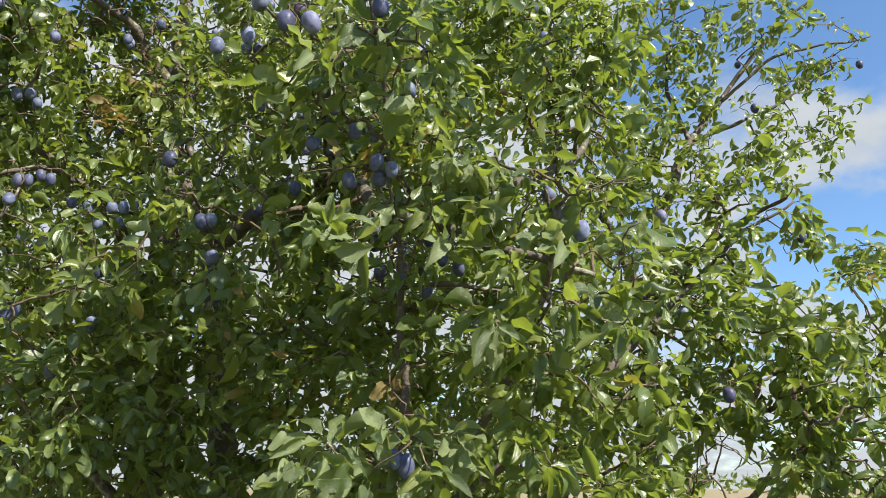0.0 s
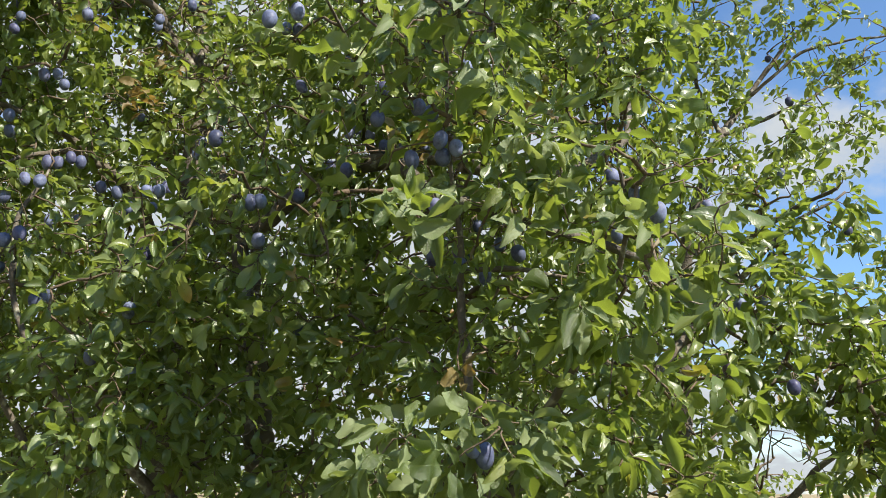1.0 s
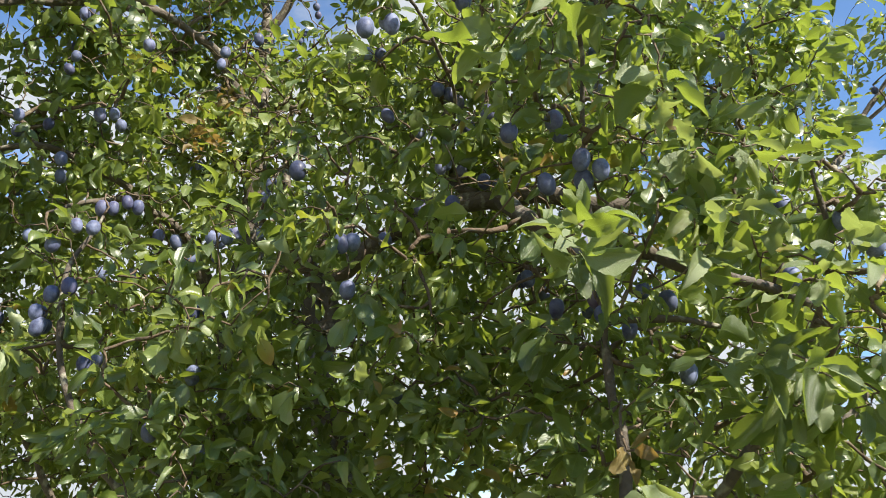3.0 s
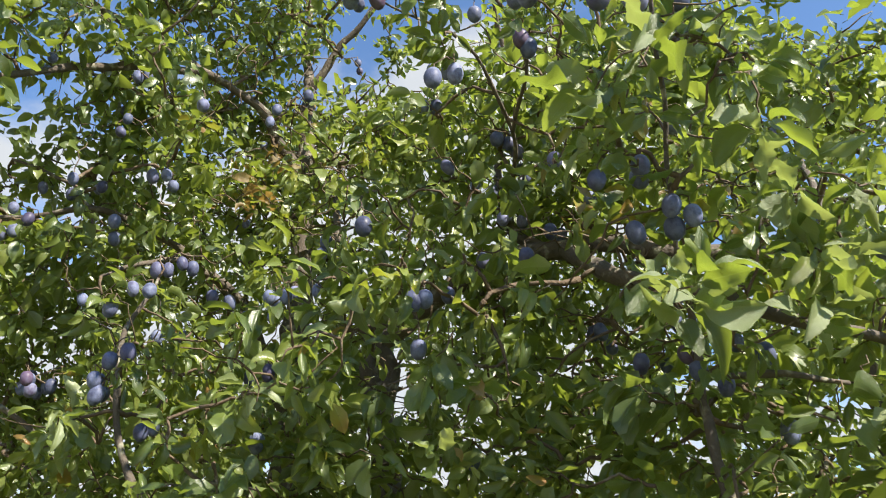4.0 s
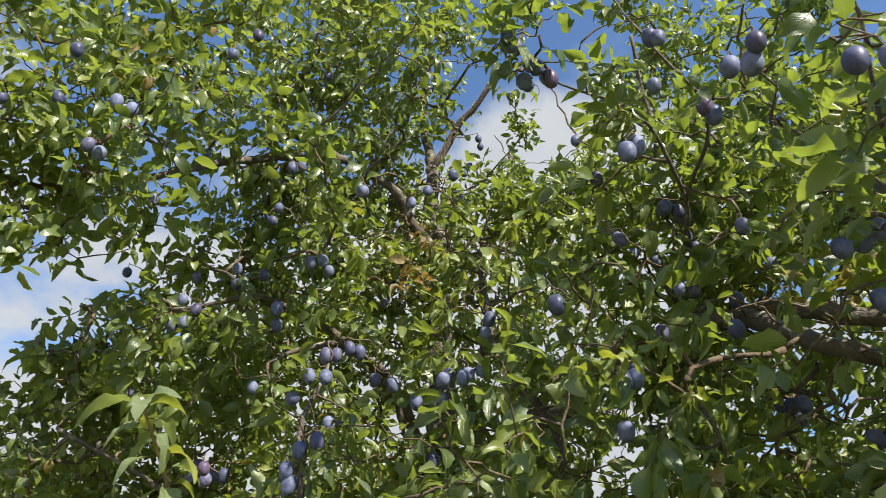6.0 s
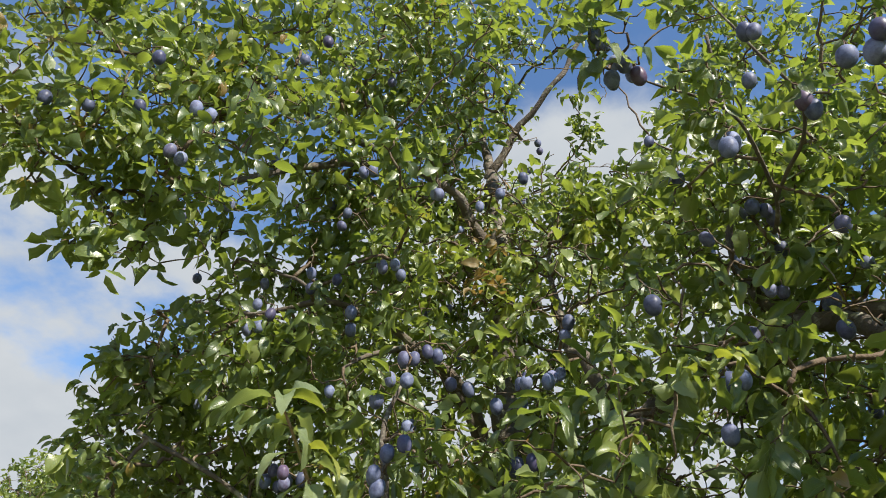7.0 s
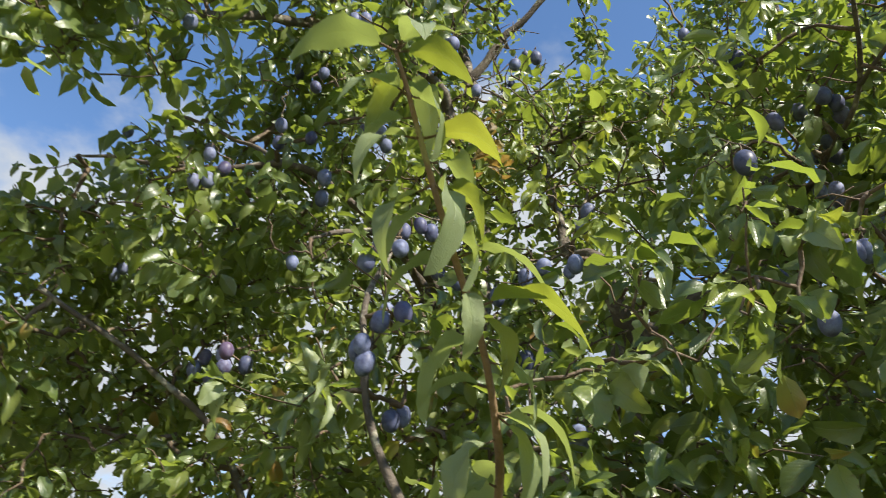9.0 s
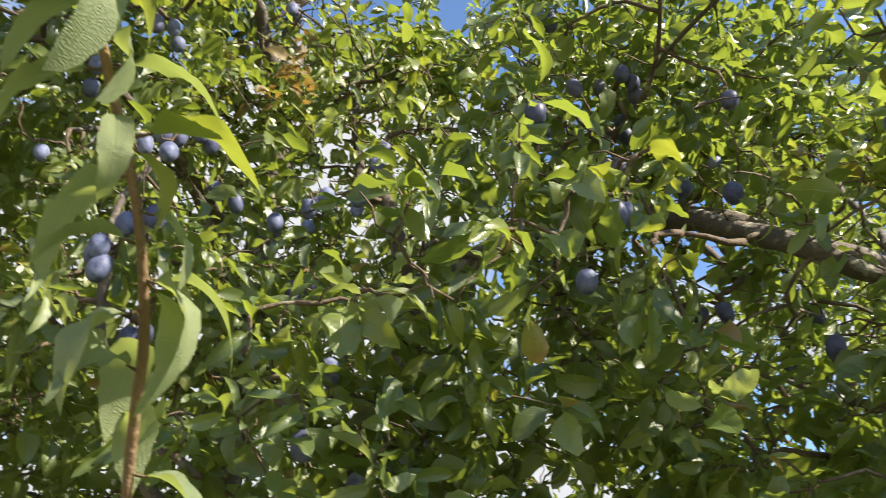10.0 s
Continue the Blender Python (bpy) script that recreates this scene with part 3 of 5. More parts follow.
CLUMPS_BACK_A = [
    (-0.885, 2.18, 2.962, 0.176, 1),
    (-1.116, 2.124, 3.27, 0.21, 0.8),
    (-0.952, 2.29, 3.607, 0.171, 0.7),
    (-1.243, 1.84, 3.041, 0.135, 0.8),
    (-1.292, 1.849, 3.312, 0.165, 0.8),
    (-1.017, 2.148, 3.583, 0.124, 0.7),
    (-0.445, 2.148, 3.097, 0.088, 1),
    (-0.642, 1.971, 2.804, 0.122, 1),
    (-1.367, 2.199, 3.026, 0.176, 1),
    (-1.189, 2.347, 3.232, 0.153, 1),
    (-1.011, 2.176, 2.83, 0.129, 1),
    (-0.763, 2.403, 3.223, 0.115, 1),
    (-0.6, 2.272, 3.056, 0.106, 1),
    (-0.505, 2.014, 2.708, 0.116, 1),
    (-0.21, 2.402, 3.594, 0.171, 0.8),
    (-0.089, 2.289, 3.666, 0.171, 0.8),
    (-0.325, 2.56, 3.605, 0.089, 0.7),
    (-1.33, 2.284, 2.73, 0.151, 0.7),
    (-1.501, 2.334, 2.851, 0.144, 1.1),
]
CLUMPS_BACK_B = [
    (-1.301, 2.395, 2.957, 0.147, 1.1),
    (-1.134, 2.417, 2.789, 0.141, 1.1),
    (-1.397, 2.423, 2.652, 0.141, 1.1),
    (-0.936, 2.356, 2.741, 0.118, 1),
    (-1.614, 2.249, 2.81, 0.123, 1),
    (-1.211, 2.404, 2.559, 0.135, 1.1),
    (-1.082, 2.673, 2.753, 0.172, 1.1),
    (-1.38, 2.723, 2.976, 0.186, 1.1),
    (-1.621, 2.695, 2.884, 0.186, 1.1),
    (-0.915, 2.607, 3.103, 0.139, 1),
    (-0.821, 2.606, 2.707, 0.147, 1),
]
CLUMPS_FAR_A = [
    (0.695, 2.254, 2.694, 0.119, 1.1),
    (0.819, 2.092, 2.444, 0.129, 1.1),
    (1.107, 2.394, 2.806, 0.122, 0.8),
    (0.884, 2.426, 3.128, 0.138, 0.8),
    (1.29, 2.396, 3.085, 0.166, 0.55),
    (1.187, 2.433, 3.307, 0.196, 0.7),
    (1.463, 2.386, 3.151, 0.11, 0.5),
    (0.851, 1.676, 2.284, 0.069, 1),
    (0.828, 2.444, 2.924, 0.133, 0.9),
    (1.451, 2.389, 2.94, 0.095, 0.6),
    (1.335, 2.417, 2.773, 0.115, 0.7),
    (1.275, 2.17, 2.252, 0.099, 0.8),
    (0.99, 2.47, 2.985, 0.115, 0.7),
    (0.849, 2.331, 2.666, 0.124, 1),
    (0.959, 2.114, 2.529, 0.115, 0.9),
    (0.98, 1.963, 2.29, 0.088, 0.9),
    (0.813, 2.352, 3.275, 0.115, 0.7),
    (1.004, 2.425, 3.251, 0.119, 0.6),
    (1.207, 2.346, 2.804, 0.1, 0.7),
]
CLUMPS_FAR_B = [
    (1.225, 1.962, 2.239, 0.073, 0.8),
    (-0.563, 1.188, 2.658, 0.05, 1),
    (-0.597, 1.224, 2.621, 0.035, 0.8),
    (-0.536, 1.171, 2.675, 0.04, 0.8),
    (-0.432, 1.293, 2.557, 0.035, 0.8),
    (-0.404, 1.249, 2.602, 0.04, 0.8),
    (-0.45, 1.289, 2.635, 0.031, 0.6),
]
CLUMPS_BEHIND_A = [
    (-4.017, 4.169, 2.873, 0.2, 1),
    (-3.899, 4.306, 2.886, 0.2, 1),
    (-3.642, 4.302, 2.787, 0.22, 1),
    (-3.826, 4.22, 2.666, 0.25, 1),
    (-3.459, 4.419, 2.662, 0.22, 1),
    (-3.24, 4.491, 2.621, 0.2, 1),
    (-4.208, 4.154, 2.835, 0.2, 1),
    (-2.193, 4.841, 2.792, 0.25, 1),
    (-1.931, 4.922, 2.751, 0.25, 1),
    (-3.479, 3.515, 2.568, 0.193, 0.9),
    (-3.363, 3.736, 2.601, 0.197, 0.9),
    (-3.551, 3.493, 2.405, 0.225, 0.9),
    (-3.257, 3.965, 2.516, 0.236, 1),
    (-3.155, 3.999, 2.536, 0.193, 0.9),
    (-3.041, 4.212, 2.462, 0.197, 1),
    (-3.2, 4.129, 2.378, 0.23, 1),
]
CLUMPS_MIDTOP_A = [
    (-0.703, 2.457, 3.329, 0.087, 1),
    (-0.565, 2.462, 3.324, 0.087, 1),
    (-0.478, 2.41, 3.221, 0.084, 1),
    (-0.671, 2.363, 3.122, 0.096, 1),
]
CLUMPS_CREST_A = [
    (0.173, 2.029, 2.96, 0.13, 1),
    (0.323, 2.1, 2.902, 0.14, 1),
    (0.415, 2.14, 2.78, 0.13, 1),
    (0.496, 2.129, 2.653, 0.12, 1),
    (0.257, 2.073, 2.664, 0.11, 1),
    (0.128, 1.957, 2.698, 0.1, 1),
    (0.413, 2.153, 3.065, 0.13, 1),
    (0.585, 2.218, 2.865, 0.1, 0.8),
    (0.549, 2.035, 2.457, 0.11, 1),
    (0.411, 1.942, 2.419, 0.11, 1),
    (0.254, 1.84, 2.409, 0.1, 1),
    (-0.658, 2.036, 3.701, 0.085, 1),
    (-0.762, 2.07, 3.61, 0.07, 0.8),
    (-0.561, 2.038, 3.736, 0.075, 0.9),
    (-0.835, 1.985, 3.617, 0.085, 0.9),
    (-0.635, 2.115, 3.223, 0.03, 0.6),
    (-0.638, 2.07, 3.29, 0.028, 0.6),
    (-0.649, 2.033, 3.341, 0.022, 0.5),
    (-0.615, 2.105, 3.246, 0.025, 0.5),
]
# leaves deep inside the crown
CLUMPS_INNER_A = [
    (-0.681, 1.913, 2.829, 0.125, 1),
    (-0.594, 1.94, 2.789, 0.125, 1),
    (-0.503, 1.93, 2.822, 0.125, 1),
    (-0.413, 1.931, 2.836, 0.125, 1),
    (-0.328, 1.988, 2.736, 0.125, 1),
    (-0.804, 1.95, 2.737, 0.125, 1),
    (-0.163, 1.694, 2.832, 0.115, 1),
    (-0.168, 1.753, 2.715, 0.115, 1),
    (-0.059, 1.714, 2.808, 0.115, 1),
    (0.03, 1.757, 2.738, 0.115, 1),
    (0.113, 1.716, 2.831, 0.115, 1),
    (0.173, 1.786, 2.702, 0.115, 1),
    (-0.173, 1.818, 2.586, 0.115, 1),
    (-0.041, 1.817, 2.609, 0.115, 1),
    (-1.512, 2.21, 2.448, 0.12, 1),
]
CLUMPS_INNER_B = [
    (-0.794, 2.297, 2.389, 0.12, 1),
    (-0.523, 2.333, 2.36, 0.12, 1),
    (-0.231, 2.313, 2.445, 0.12, 1),
    (0.087, 2.367, 2.387, 0.12, 1),
]
# unseen boughs, added overhead only to cast shade on the near leaves
CLUMPS_SHADE_A = [
    (0.21, 0.83, 2.68, 0.085, 1),
    (0.12, 0.9, 2.78, 0.08, 1),
    (0.3, 0.86, 2.82, 0.09, 1),
    (0.02, 0.95, 2.86, 0.08, 1),
    (0.36, 0.95, 2.6, 0.08, 1),
    (0.45, 0.92, 2.75, 0.09, 1),
    (0.2, 1.0, 3.0, 0.09, 1),
]
CLUMPS_FILL_A = [
    (-1.64, 2.25, 2.219, 0.115, 1),
    (0.111, 1.519, 2.019, 0.048, 1),
    (-0.802, 2.619, 2.722, 0.193, 1),
    (-0.284, 1.622, 2.633, 0.121, 1),
    (0.846, 1.536, 1.65, 0.102, 1),
    (-0.278, 1.452, 1.834, 0.091, 1),
    (0.417, 2.018, 1.851, 0.163, 1),
    (-1.477, 1.539, 3.264, 0.165, 1),
    (0.305, 1.696, 2.113, 0.073, 1),
    (-1.358, 2.304, 2.129, 0.15, 1),
    (-0.135, 2.401, 2.62, 0.132, 1),
    (-0.454, 2.895, 2.986, 0.161, 1),
    (-0.926, 1.83, 1.985, 0.124, 1),
    (-0.313, 1.481, 2.213, 0.044, 1),
    (0.119, 2.277, 3.409, 0.2, 1),
    (-1.493, 1.962, 2.021, 0.121, 1),
    (-1.614, 2.416, 2.558, 0.2, 1),
    (-1.339, 2.089, 3.916, 0.144, 1),
    (-1.457, 1.58, 2.657, 0.058, 1),
]
CLUMPS_FILL_B = [
    (0.155, 1.37, 1.763, 0.073, 1),
    (-0.135, 1.209, 2.394, 0.091, 1),
    (0.03, 2.815, 3.233, 0.138, 1),
    (-0.478, 1.595, 1.59, 0.101, 1),
    (-0.659, 1.599, 1.974, 0.128, 1),
    (0.704, 1.533, 1.971, 0.082, 1),
    (-0.055, 1.362, 1.946, 0.084, 1),
    (-1.308, 2.012, 2.935, 0.141, 1),
    (-0.573, 1.637, 1.9, 0.064, 1),
    (-0.077, 1.601, 2.199, 0.074, 1),
    (0.14, 2.954, 1.835, 0.2, 1),
    (-1.867, 2.295, 2.14, 0.089, 1),
    (-1.135, 1.754, 1.93, 0.081, 1),
    (-0.223, 1.143, 2.232, 0.064, 1),
    (0.222, 1.619, 1.581, 0.06, 1),
    (-0.202, 1.76, 2.43, 0.126, 1),
    (-1.762, 1.398, 3.206, 0.132, 1),
    (-0.113, 1.614, 2.606, 0.078, 1),
    (-0.168, 2.008, 2.768, 0.112, 1),
]
CLUMPS_FILL_C = [
    (-0.124, 1.755, 2.043, 0.113, 1),
    (0.19, 1.804, 1.901, 0.096, 1),
    (-0.217, 1.347, 1.579, 0.067, 1),
    (-0.931, 1.584, 1.841, 0.054, 1),
    (-0.236, 2.521, 2.921, 0.146, 1),
    (-1.535, 1.377, 2.986, 0.094, 1),
    (-0.962, 1.93, 2.189, 0.062, 1),
    (0.27, 1.511, 2.091, 0.114, 1),
    (-0.477, 1.913, 1.741, 0.085, 1),
    (-1.085, 1.876, 1.993, 0.087, 1),
    (-0.611, 2.943, 2.738, 0.146, 1),
    (-1.03, 1.585, 2.724, 0.109, 1),
    (-0.419, 1.554, 2.665, 0.06, 1),
    (-1.654, 2.149, 2.18, 0.097, 1),
    (-0.127, 1.491, 2.502, 0.071, 1),
    (-1.038, 1.583, 2.129, 0.102, 1),
    (-0.776, 1.595, 1.892, 0.07, 1),
    (-0.135, 1.354, 1.84, 0.097, 1),
    (-1.629, 2.61, 1.896, 0.151, 1),
]
CLUMPS_FILL_D = [
    (0.135, 1.276, 1.895, 0.065, 1),
    (-1.459, 2.127, 2.202, 0.1, 1),
    (-1.351, 1.848, 3.019, 0.108, 1),
    (-1.909, 1.316, 2.826, 0.101, 1),
    (-0.974, 2.411, 3.152, 0.2, 1),
    (-0.957, 2.097, 1.866, 0.117, 1),
    (-0.795, 2.238, 2.291, 0.11, 1),
    (0.251, 1.503, 2.597, 0.074, 1),
    (0.868, 1.883, 1.699, 0.088, 1),
    (-1.821, 2.231, 2.021, 0.123, 1),
    (-1.172, 2.025, 3.613, 0.113, 1),
    (-0.028, 2.215, 3.244, 0.189, 1),
    (-0.319, 1.645, 2.146, 0.117, 1),
    (-0.137, 1.533, 2.265, 0.065, 1),
    (0.575, 1.682, 1.761, 0.147, 1),
    (-2.02, 2.069, 2.057, 0.144, 1),
    (-0.236, 1.9, 2.538, 0.133, 1),
    (-0.386, 1.677, 1.622, 0.127, 1),
    (-0.045, 1.217, 1.844, 0.05, 1),
]
CLUMPS_FILL_E = [
    (-0.401, 1.594, 2.582, 0.106, 1),
    (-1.893, 2.078, 2.268, 0.078, 1),
    (-0.455, 3.014, 2.1, 0.115, 1),
    (0.019, 1.249, 1.581, 0.095, 1),
    (-0.007, 1.55, 2.113, 0.059, 1),
    (-1.385, 3.229, 2.214, 0.2, 1),
    (-1.138, 2.385, 1.572, 0.193, 1),
    (-1.188, 1.969, 1.917, 0.088, 1),
    (-1.545, 2.733, 1.647, 0.2, 1),
    (-0.109, 1.594, 2.385, 0.066, 1),
    (0.377, 1.569, 2.618, 0.093, 1),
    (-1.74, 1.71, 2.127, 0.128, 1),
    (-0.049, 1.401, 1.788, 0.04, 1),
    (-0.016, 1.763, 2.375, 0.073, 1),
    (-0.693, 1.631, 1.977, 0.083, 1),
    (-0.015, 1.349, 2.15, 0.08, 1),
    (-0.102, 1.595, 1.851, 0.045, 1),
    (-2.126, 1.428, 3.332, 0.125, 1),
    (-0.277, 1.708, 2.015, 0.12, 1),
]
CLUMPS_FILL_F = [
    (-0.006, 1.589, 2.248, 0.097, 1),
    (-0.62, 1.882, 2.261, 0.098, 1),
    (-0.033, 1.352, 2.232, 0.054, 1),
    (0.014, 2.362, 2.462, 0.186, 1),
    (0.135, 1.598, 2.11, 0.093, 1),
    (-1.098, 2.507, 3.007, 0.085, 1),
    (0.295, 1.708, 2.205, 0.128, 1),
    (0.239, 1.498, 1.649, 0.089, 1),
    (-0.925, 1.677, 2.062, 0.092, 1),
    (0.229, 2.535, 1.894, 0.153, 1),
    (-0.194, 1.341, 1.912, 0.065, 1),
    (-0.908, 2.278, 4.048, 0.137, 1),
    (-1.572, 1.568, 2.961, 0.083, 1),
    (0.431, 2.627, 3.545, 0.127, 1),
    (0.125, 1.792, 1.951, 0.106, 1),
    (-0.145, 1.427, 1.696, 0.063, 1),
    (-1.036, 2.127, 2.016, 0.087, 1),
    (-1.259, 2.19, 1.85, 0.156, 1),
    (-0.088, 1.996, 1.654, 0.107, 1),
]
CLUMPS_FILL_G = [
    (0.214, 1.027, 1.825, 0.061, 1),
    (-0.205, 2.118, 1.607, 0.121, 1),
    (-1.392, 1.846, 1.941, 0.08, 1),
    (-0.128, 1.333, 2.126, 0.068, 1),
    (-0.375, 1.721, 2.516, 0.1, 1),
    (-0.572, 3.151, 1.633, 0.175, 1),
    (0.641, 2.559, 3.546, 0.2, 1),
    (-1.139, 1.872, 3.71, 0.2, 1),
    (-0.142, 1.035, 2.159, 0.053, 1),
    (-0.13, 1.822, 1.846, 0.103, 1),
    (-0.568, 1.59, 1.729, 0.071, 1),
    (-0.903, 1.938, 3.658, 0.132, 1),
    (-0.097, 2.353, 3.775, 0.152, 1),
    (-0.595, 1.557, 2.284, 0.048, 1),
    (-1.904, 2.248, 2.424, 0.166, 1),
    (-1.873, 2.498, 2.151, 0.115, 1),
    (-0.082, 1.21, 2.202, 0.048, 1),
    (-1.722, 1.466, 3.26, 0.178, 1),
    (-1.815, 1.713, 2.848, 0.083, 1),
]
CLUMPS_FILL_H = [
    (-0.235, 2.69, 3.855, 0.128, 1),
    (-0.054, 1.224, 1.976, 0.034, 1),
    (-0.293, 1.267, 2.067, 0.046, 1),
    (-1.109, 2.27, 3.143, 0.155, 1),
    (-1.275, 1.54, 3.31, 0.134, 1),
    (-1.123, 2.185, 1.872, 0.143, 1),
    (-0.552, 1.494, 2.141, 0.065, 1),
    (-1.153, 2.17, 2.215, 0.096, 1),
    (0.346, 1.575, 1.686, 0.094, 1),
    (-0.844, 1.933, 3.458, 0.092, 1),
    (-1.512, 1.504, 2.735, 0.131, 1),
    (-1.925, 2.216, 2.117, 0.112, 1),
    (-1.89, 2.149, 2.199, 0.169, 1),
    (-0.671, 1.598, 1.817, 0.127, 1),
    (-1.481, 2.421, 2.372, 0.161, 1),
    (0.56, 2.03, 3.03, 0.14, 1),
    (-0.258, 1.103, 2.346, 0.044, 1),
    (-0.741, 2.742, 1.941, 0.192, 1),
    (0.554, 1.758, 2.069, 0.159, 1),
]
CLUMPS_FILL_I = [
    (0.091, 1.767, 2.528, 0.099, 1),
    (-0.388, 1.758, 2.239, 0.106, 1),
    (-0.824, 1.45, 2.968, 0.079, 1),
    (-1.726, 1.891, 1.923, 0.13, 1),
    (-1.577, 2.316, 2.111, 0.159, 1),
    (-0.247, 1.355, 1.666, 0.043, 1),
    (-1.008, 1.91, 2.41, 0.091, 1),
    (-0.171, 1.754, 2.584, 0.069, 1),
    (-1.442, 1.924, 3.729, 0.124, 1),
    (-0.431, 1.576, 1.939, 0.075, 1),
    (0.122, 1.601, 2.017, 0.101, 1),
    (0.202, 1.697, 2.808, 0.077, 1),
    (-0.292, 1.897, 2.307, 0.153, 1),
    (-0.029, 1.376, 1.822, 0.1, 1),
    (-0.103, 1.44, 1.944, 0.076, 1),
    (-0.227, 1.423, 2.584, 0.057, 1),
    (-0.272, 1.412, 2.282, 0.083, 1),
    (-1.752, 1.498, 2.993, 0.082, 1),
    (0.26, 1.29, 2.46, 0.08, 1),
]
CLUMPS_FILL_J = [
    (-0.144, 1.206, 2.569, 0.066, 1),
    (-1.608, 1.161, 2.946, 0.106, 1),
    (0.91, 2.154, 2.022, 0.151, 1),
    (0.133, 2.268, 3.729, 0.151, 1),
    (-1.131, 2.427, 3.558, 0.137, 1),
    (-0.002, 1.42, 2.349, 0.077, 1),
    (-1.527, 2.103, 2.901, 0.109, 1),
    (0.018, 1.599, 3.07, 0.139, 1),
    (-1.274, 1.984, 3.058, 0.112, 1),
    (-1.091, 1.898, 3.463, 0.184, 1),
    (-1.093, 2.246, 2.877, 0.118, 1),
    (-1.059, 1.798, 1.591, 0.075, 1),
    (0.04, 1.591, 1.59, 0.091, 1),
    (-0.674, 1.721, 1.676, 0.133, 1),
    (-0.244, 1.952, 3.551, 0.108, 1),
    (-1.37, 2.014, 1.928, 0.108, 1),
    (-0.025, 1.135, 1.737, 0.034, 1),
    (0.81, 2.865, 2.774, 0.18, 1),
    (-2.165, 2.254, 2.105, 0.147, 1),
]
CLUMPS_FILL_K = [
    (-0.1, 1.309, 2.197, 0.076, 1),
    (-1.393, 1.979, 3.038, 0.199, 1),
    (0.244, 1.154, 1.603, 0.052, 1),
    (-2.195, 2.292, 2.308, 0.101, 1),
    (-0.639, 2.594, 2.878, 0.098, 1),
    (0.84, 1.625, 1.836, 0.108, 1),
    (-0.074, 1.381, 2.584, 0.058, 1),
    (-0.636, 2.295, 2.832, 0.183, 1),
    (-0.035, 1.455, 2.445, 0.11, 1),
    (0.132, 1.668, 2.948, 0.088, 1),
    (1.061, 1.775, 1.915, 0.075, 1),
    (-1.208, 2.248, 2.424, 0.13, 1),
    (0.187, 1.587, 1.848, 0.062, 1),
    (-0.22, 1.356, 2.241, 0.064, 1),
    (0.106, 1.181, 1.817, 0.068, 1),
]
FRUIT_A = [
    (-0.212, 1.116, 2.136),
    (-0.141, 1.256, 2.23),
    (-0.109, 1.177, 2.133),
    (-0.091, 1.177, 2.121),
    (-0.223, 0.913, 2.235),
    (-0.199, 0.907, 2.233),
    (-0.102, 1.038, 2.353),
    (-0.331, 1.565, 2.527),
    (-0.31, 1.57, 2.518),
    (-0.264, 1.68, 2.504),
    (-0.281, 1.671, 2.521),
    (-0.536, 1.285, 2.642),
    (-0.571, 1.284, 2.637),
    (-0.56, 1.262, 2.661),
    (-0.361, 1.245, 2.549),
    (-0.346, 1.249, 2.543),
    (-0.376, 1.243, 2.551),
    (-0.364, 1.186, 2.607),
    (-0.349, 1.195, 2.598),
    (-0.285, 0.978, 2.346),
    (-0.287, 0.992, 2.333),
    (-0.29, 1.259, 2.512),
    (-0.272, 1.269, 2.498),
    (-0.398, 1.295, 2.475),
    (-0.232, 1.423, 2.376),
    (-0.312, 1.68, 2.409),
    (-0.284, 1.682, 2.402),
    (-0.199, 1.708, 2.374),
    (-0.157, 1.699, 2.378),
    (-0.469, 1.334, 2.081),
    (-0.45, 1.333, 2.086),
]
FRUIT_B = [
    (-0.435, 1.627, 2.215),
    (-0.738, 1.596, 2.213),
    (-0.72, 1.601, 2.212),
    (-0.695, 1.715, 2.392),
    (-0.714, 1.725, 2.364),
    (-1.037, 1.667, 2.318),
    (-1.02, 1.676, 2.316),
    (-1.001, 1.679, 2.329),
    (-0.977, 1.691, 2.326),
    (-1.046, 1.592, 2.237),
    (-1.03, 1.599, 2.24),
    (-1.013, 1.609, 2.236),
    (-1.043, 1.543, 2.178),
    (-1.007, 1.509, 2.067),
    (-0.987, 1.514, 2.082),
    (-1.035, 1.512, 2.032),
    (-1.021, 1.526, 2.01),
    (-1.134, 1.734, 2.594),
    (-1.104, 1.745, 2.6),
    (-1.095, 1.762, 2.582),
    (-1.285, 1.694, 2.52),
    (-1.284, 1.675, 2.552),
    (-1.268, 1.685, 2.553),
    (-1.227, 1.713, 2.549),
    (-1.386, 1.72, 2.477),
    (-1.414, 1.691, 2.492),
    (-1.418, 1.713, 2.447),
    (-1.441, 1.7, 2.439),
    (-1.199, 1.733, 2.475),
    (-1.2, 1.749, 2.443),
    (-0.923, 1.892, 2.846),
]
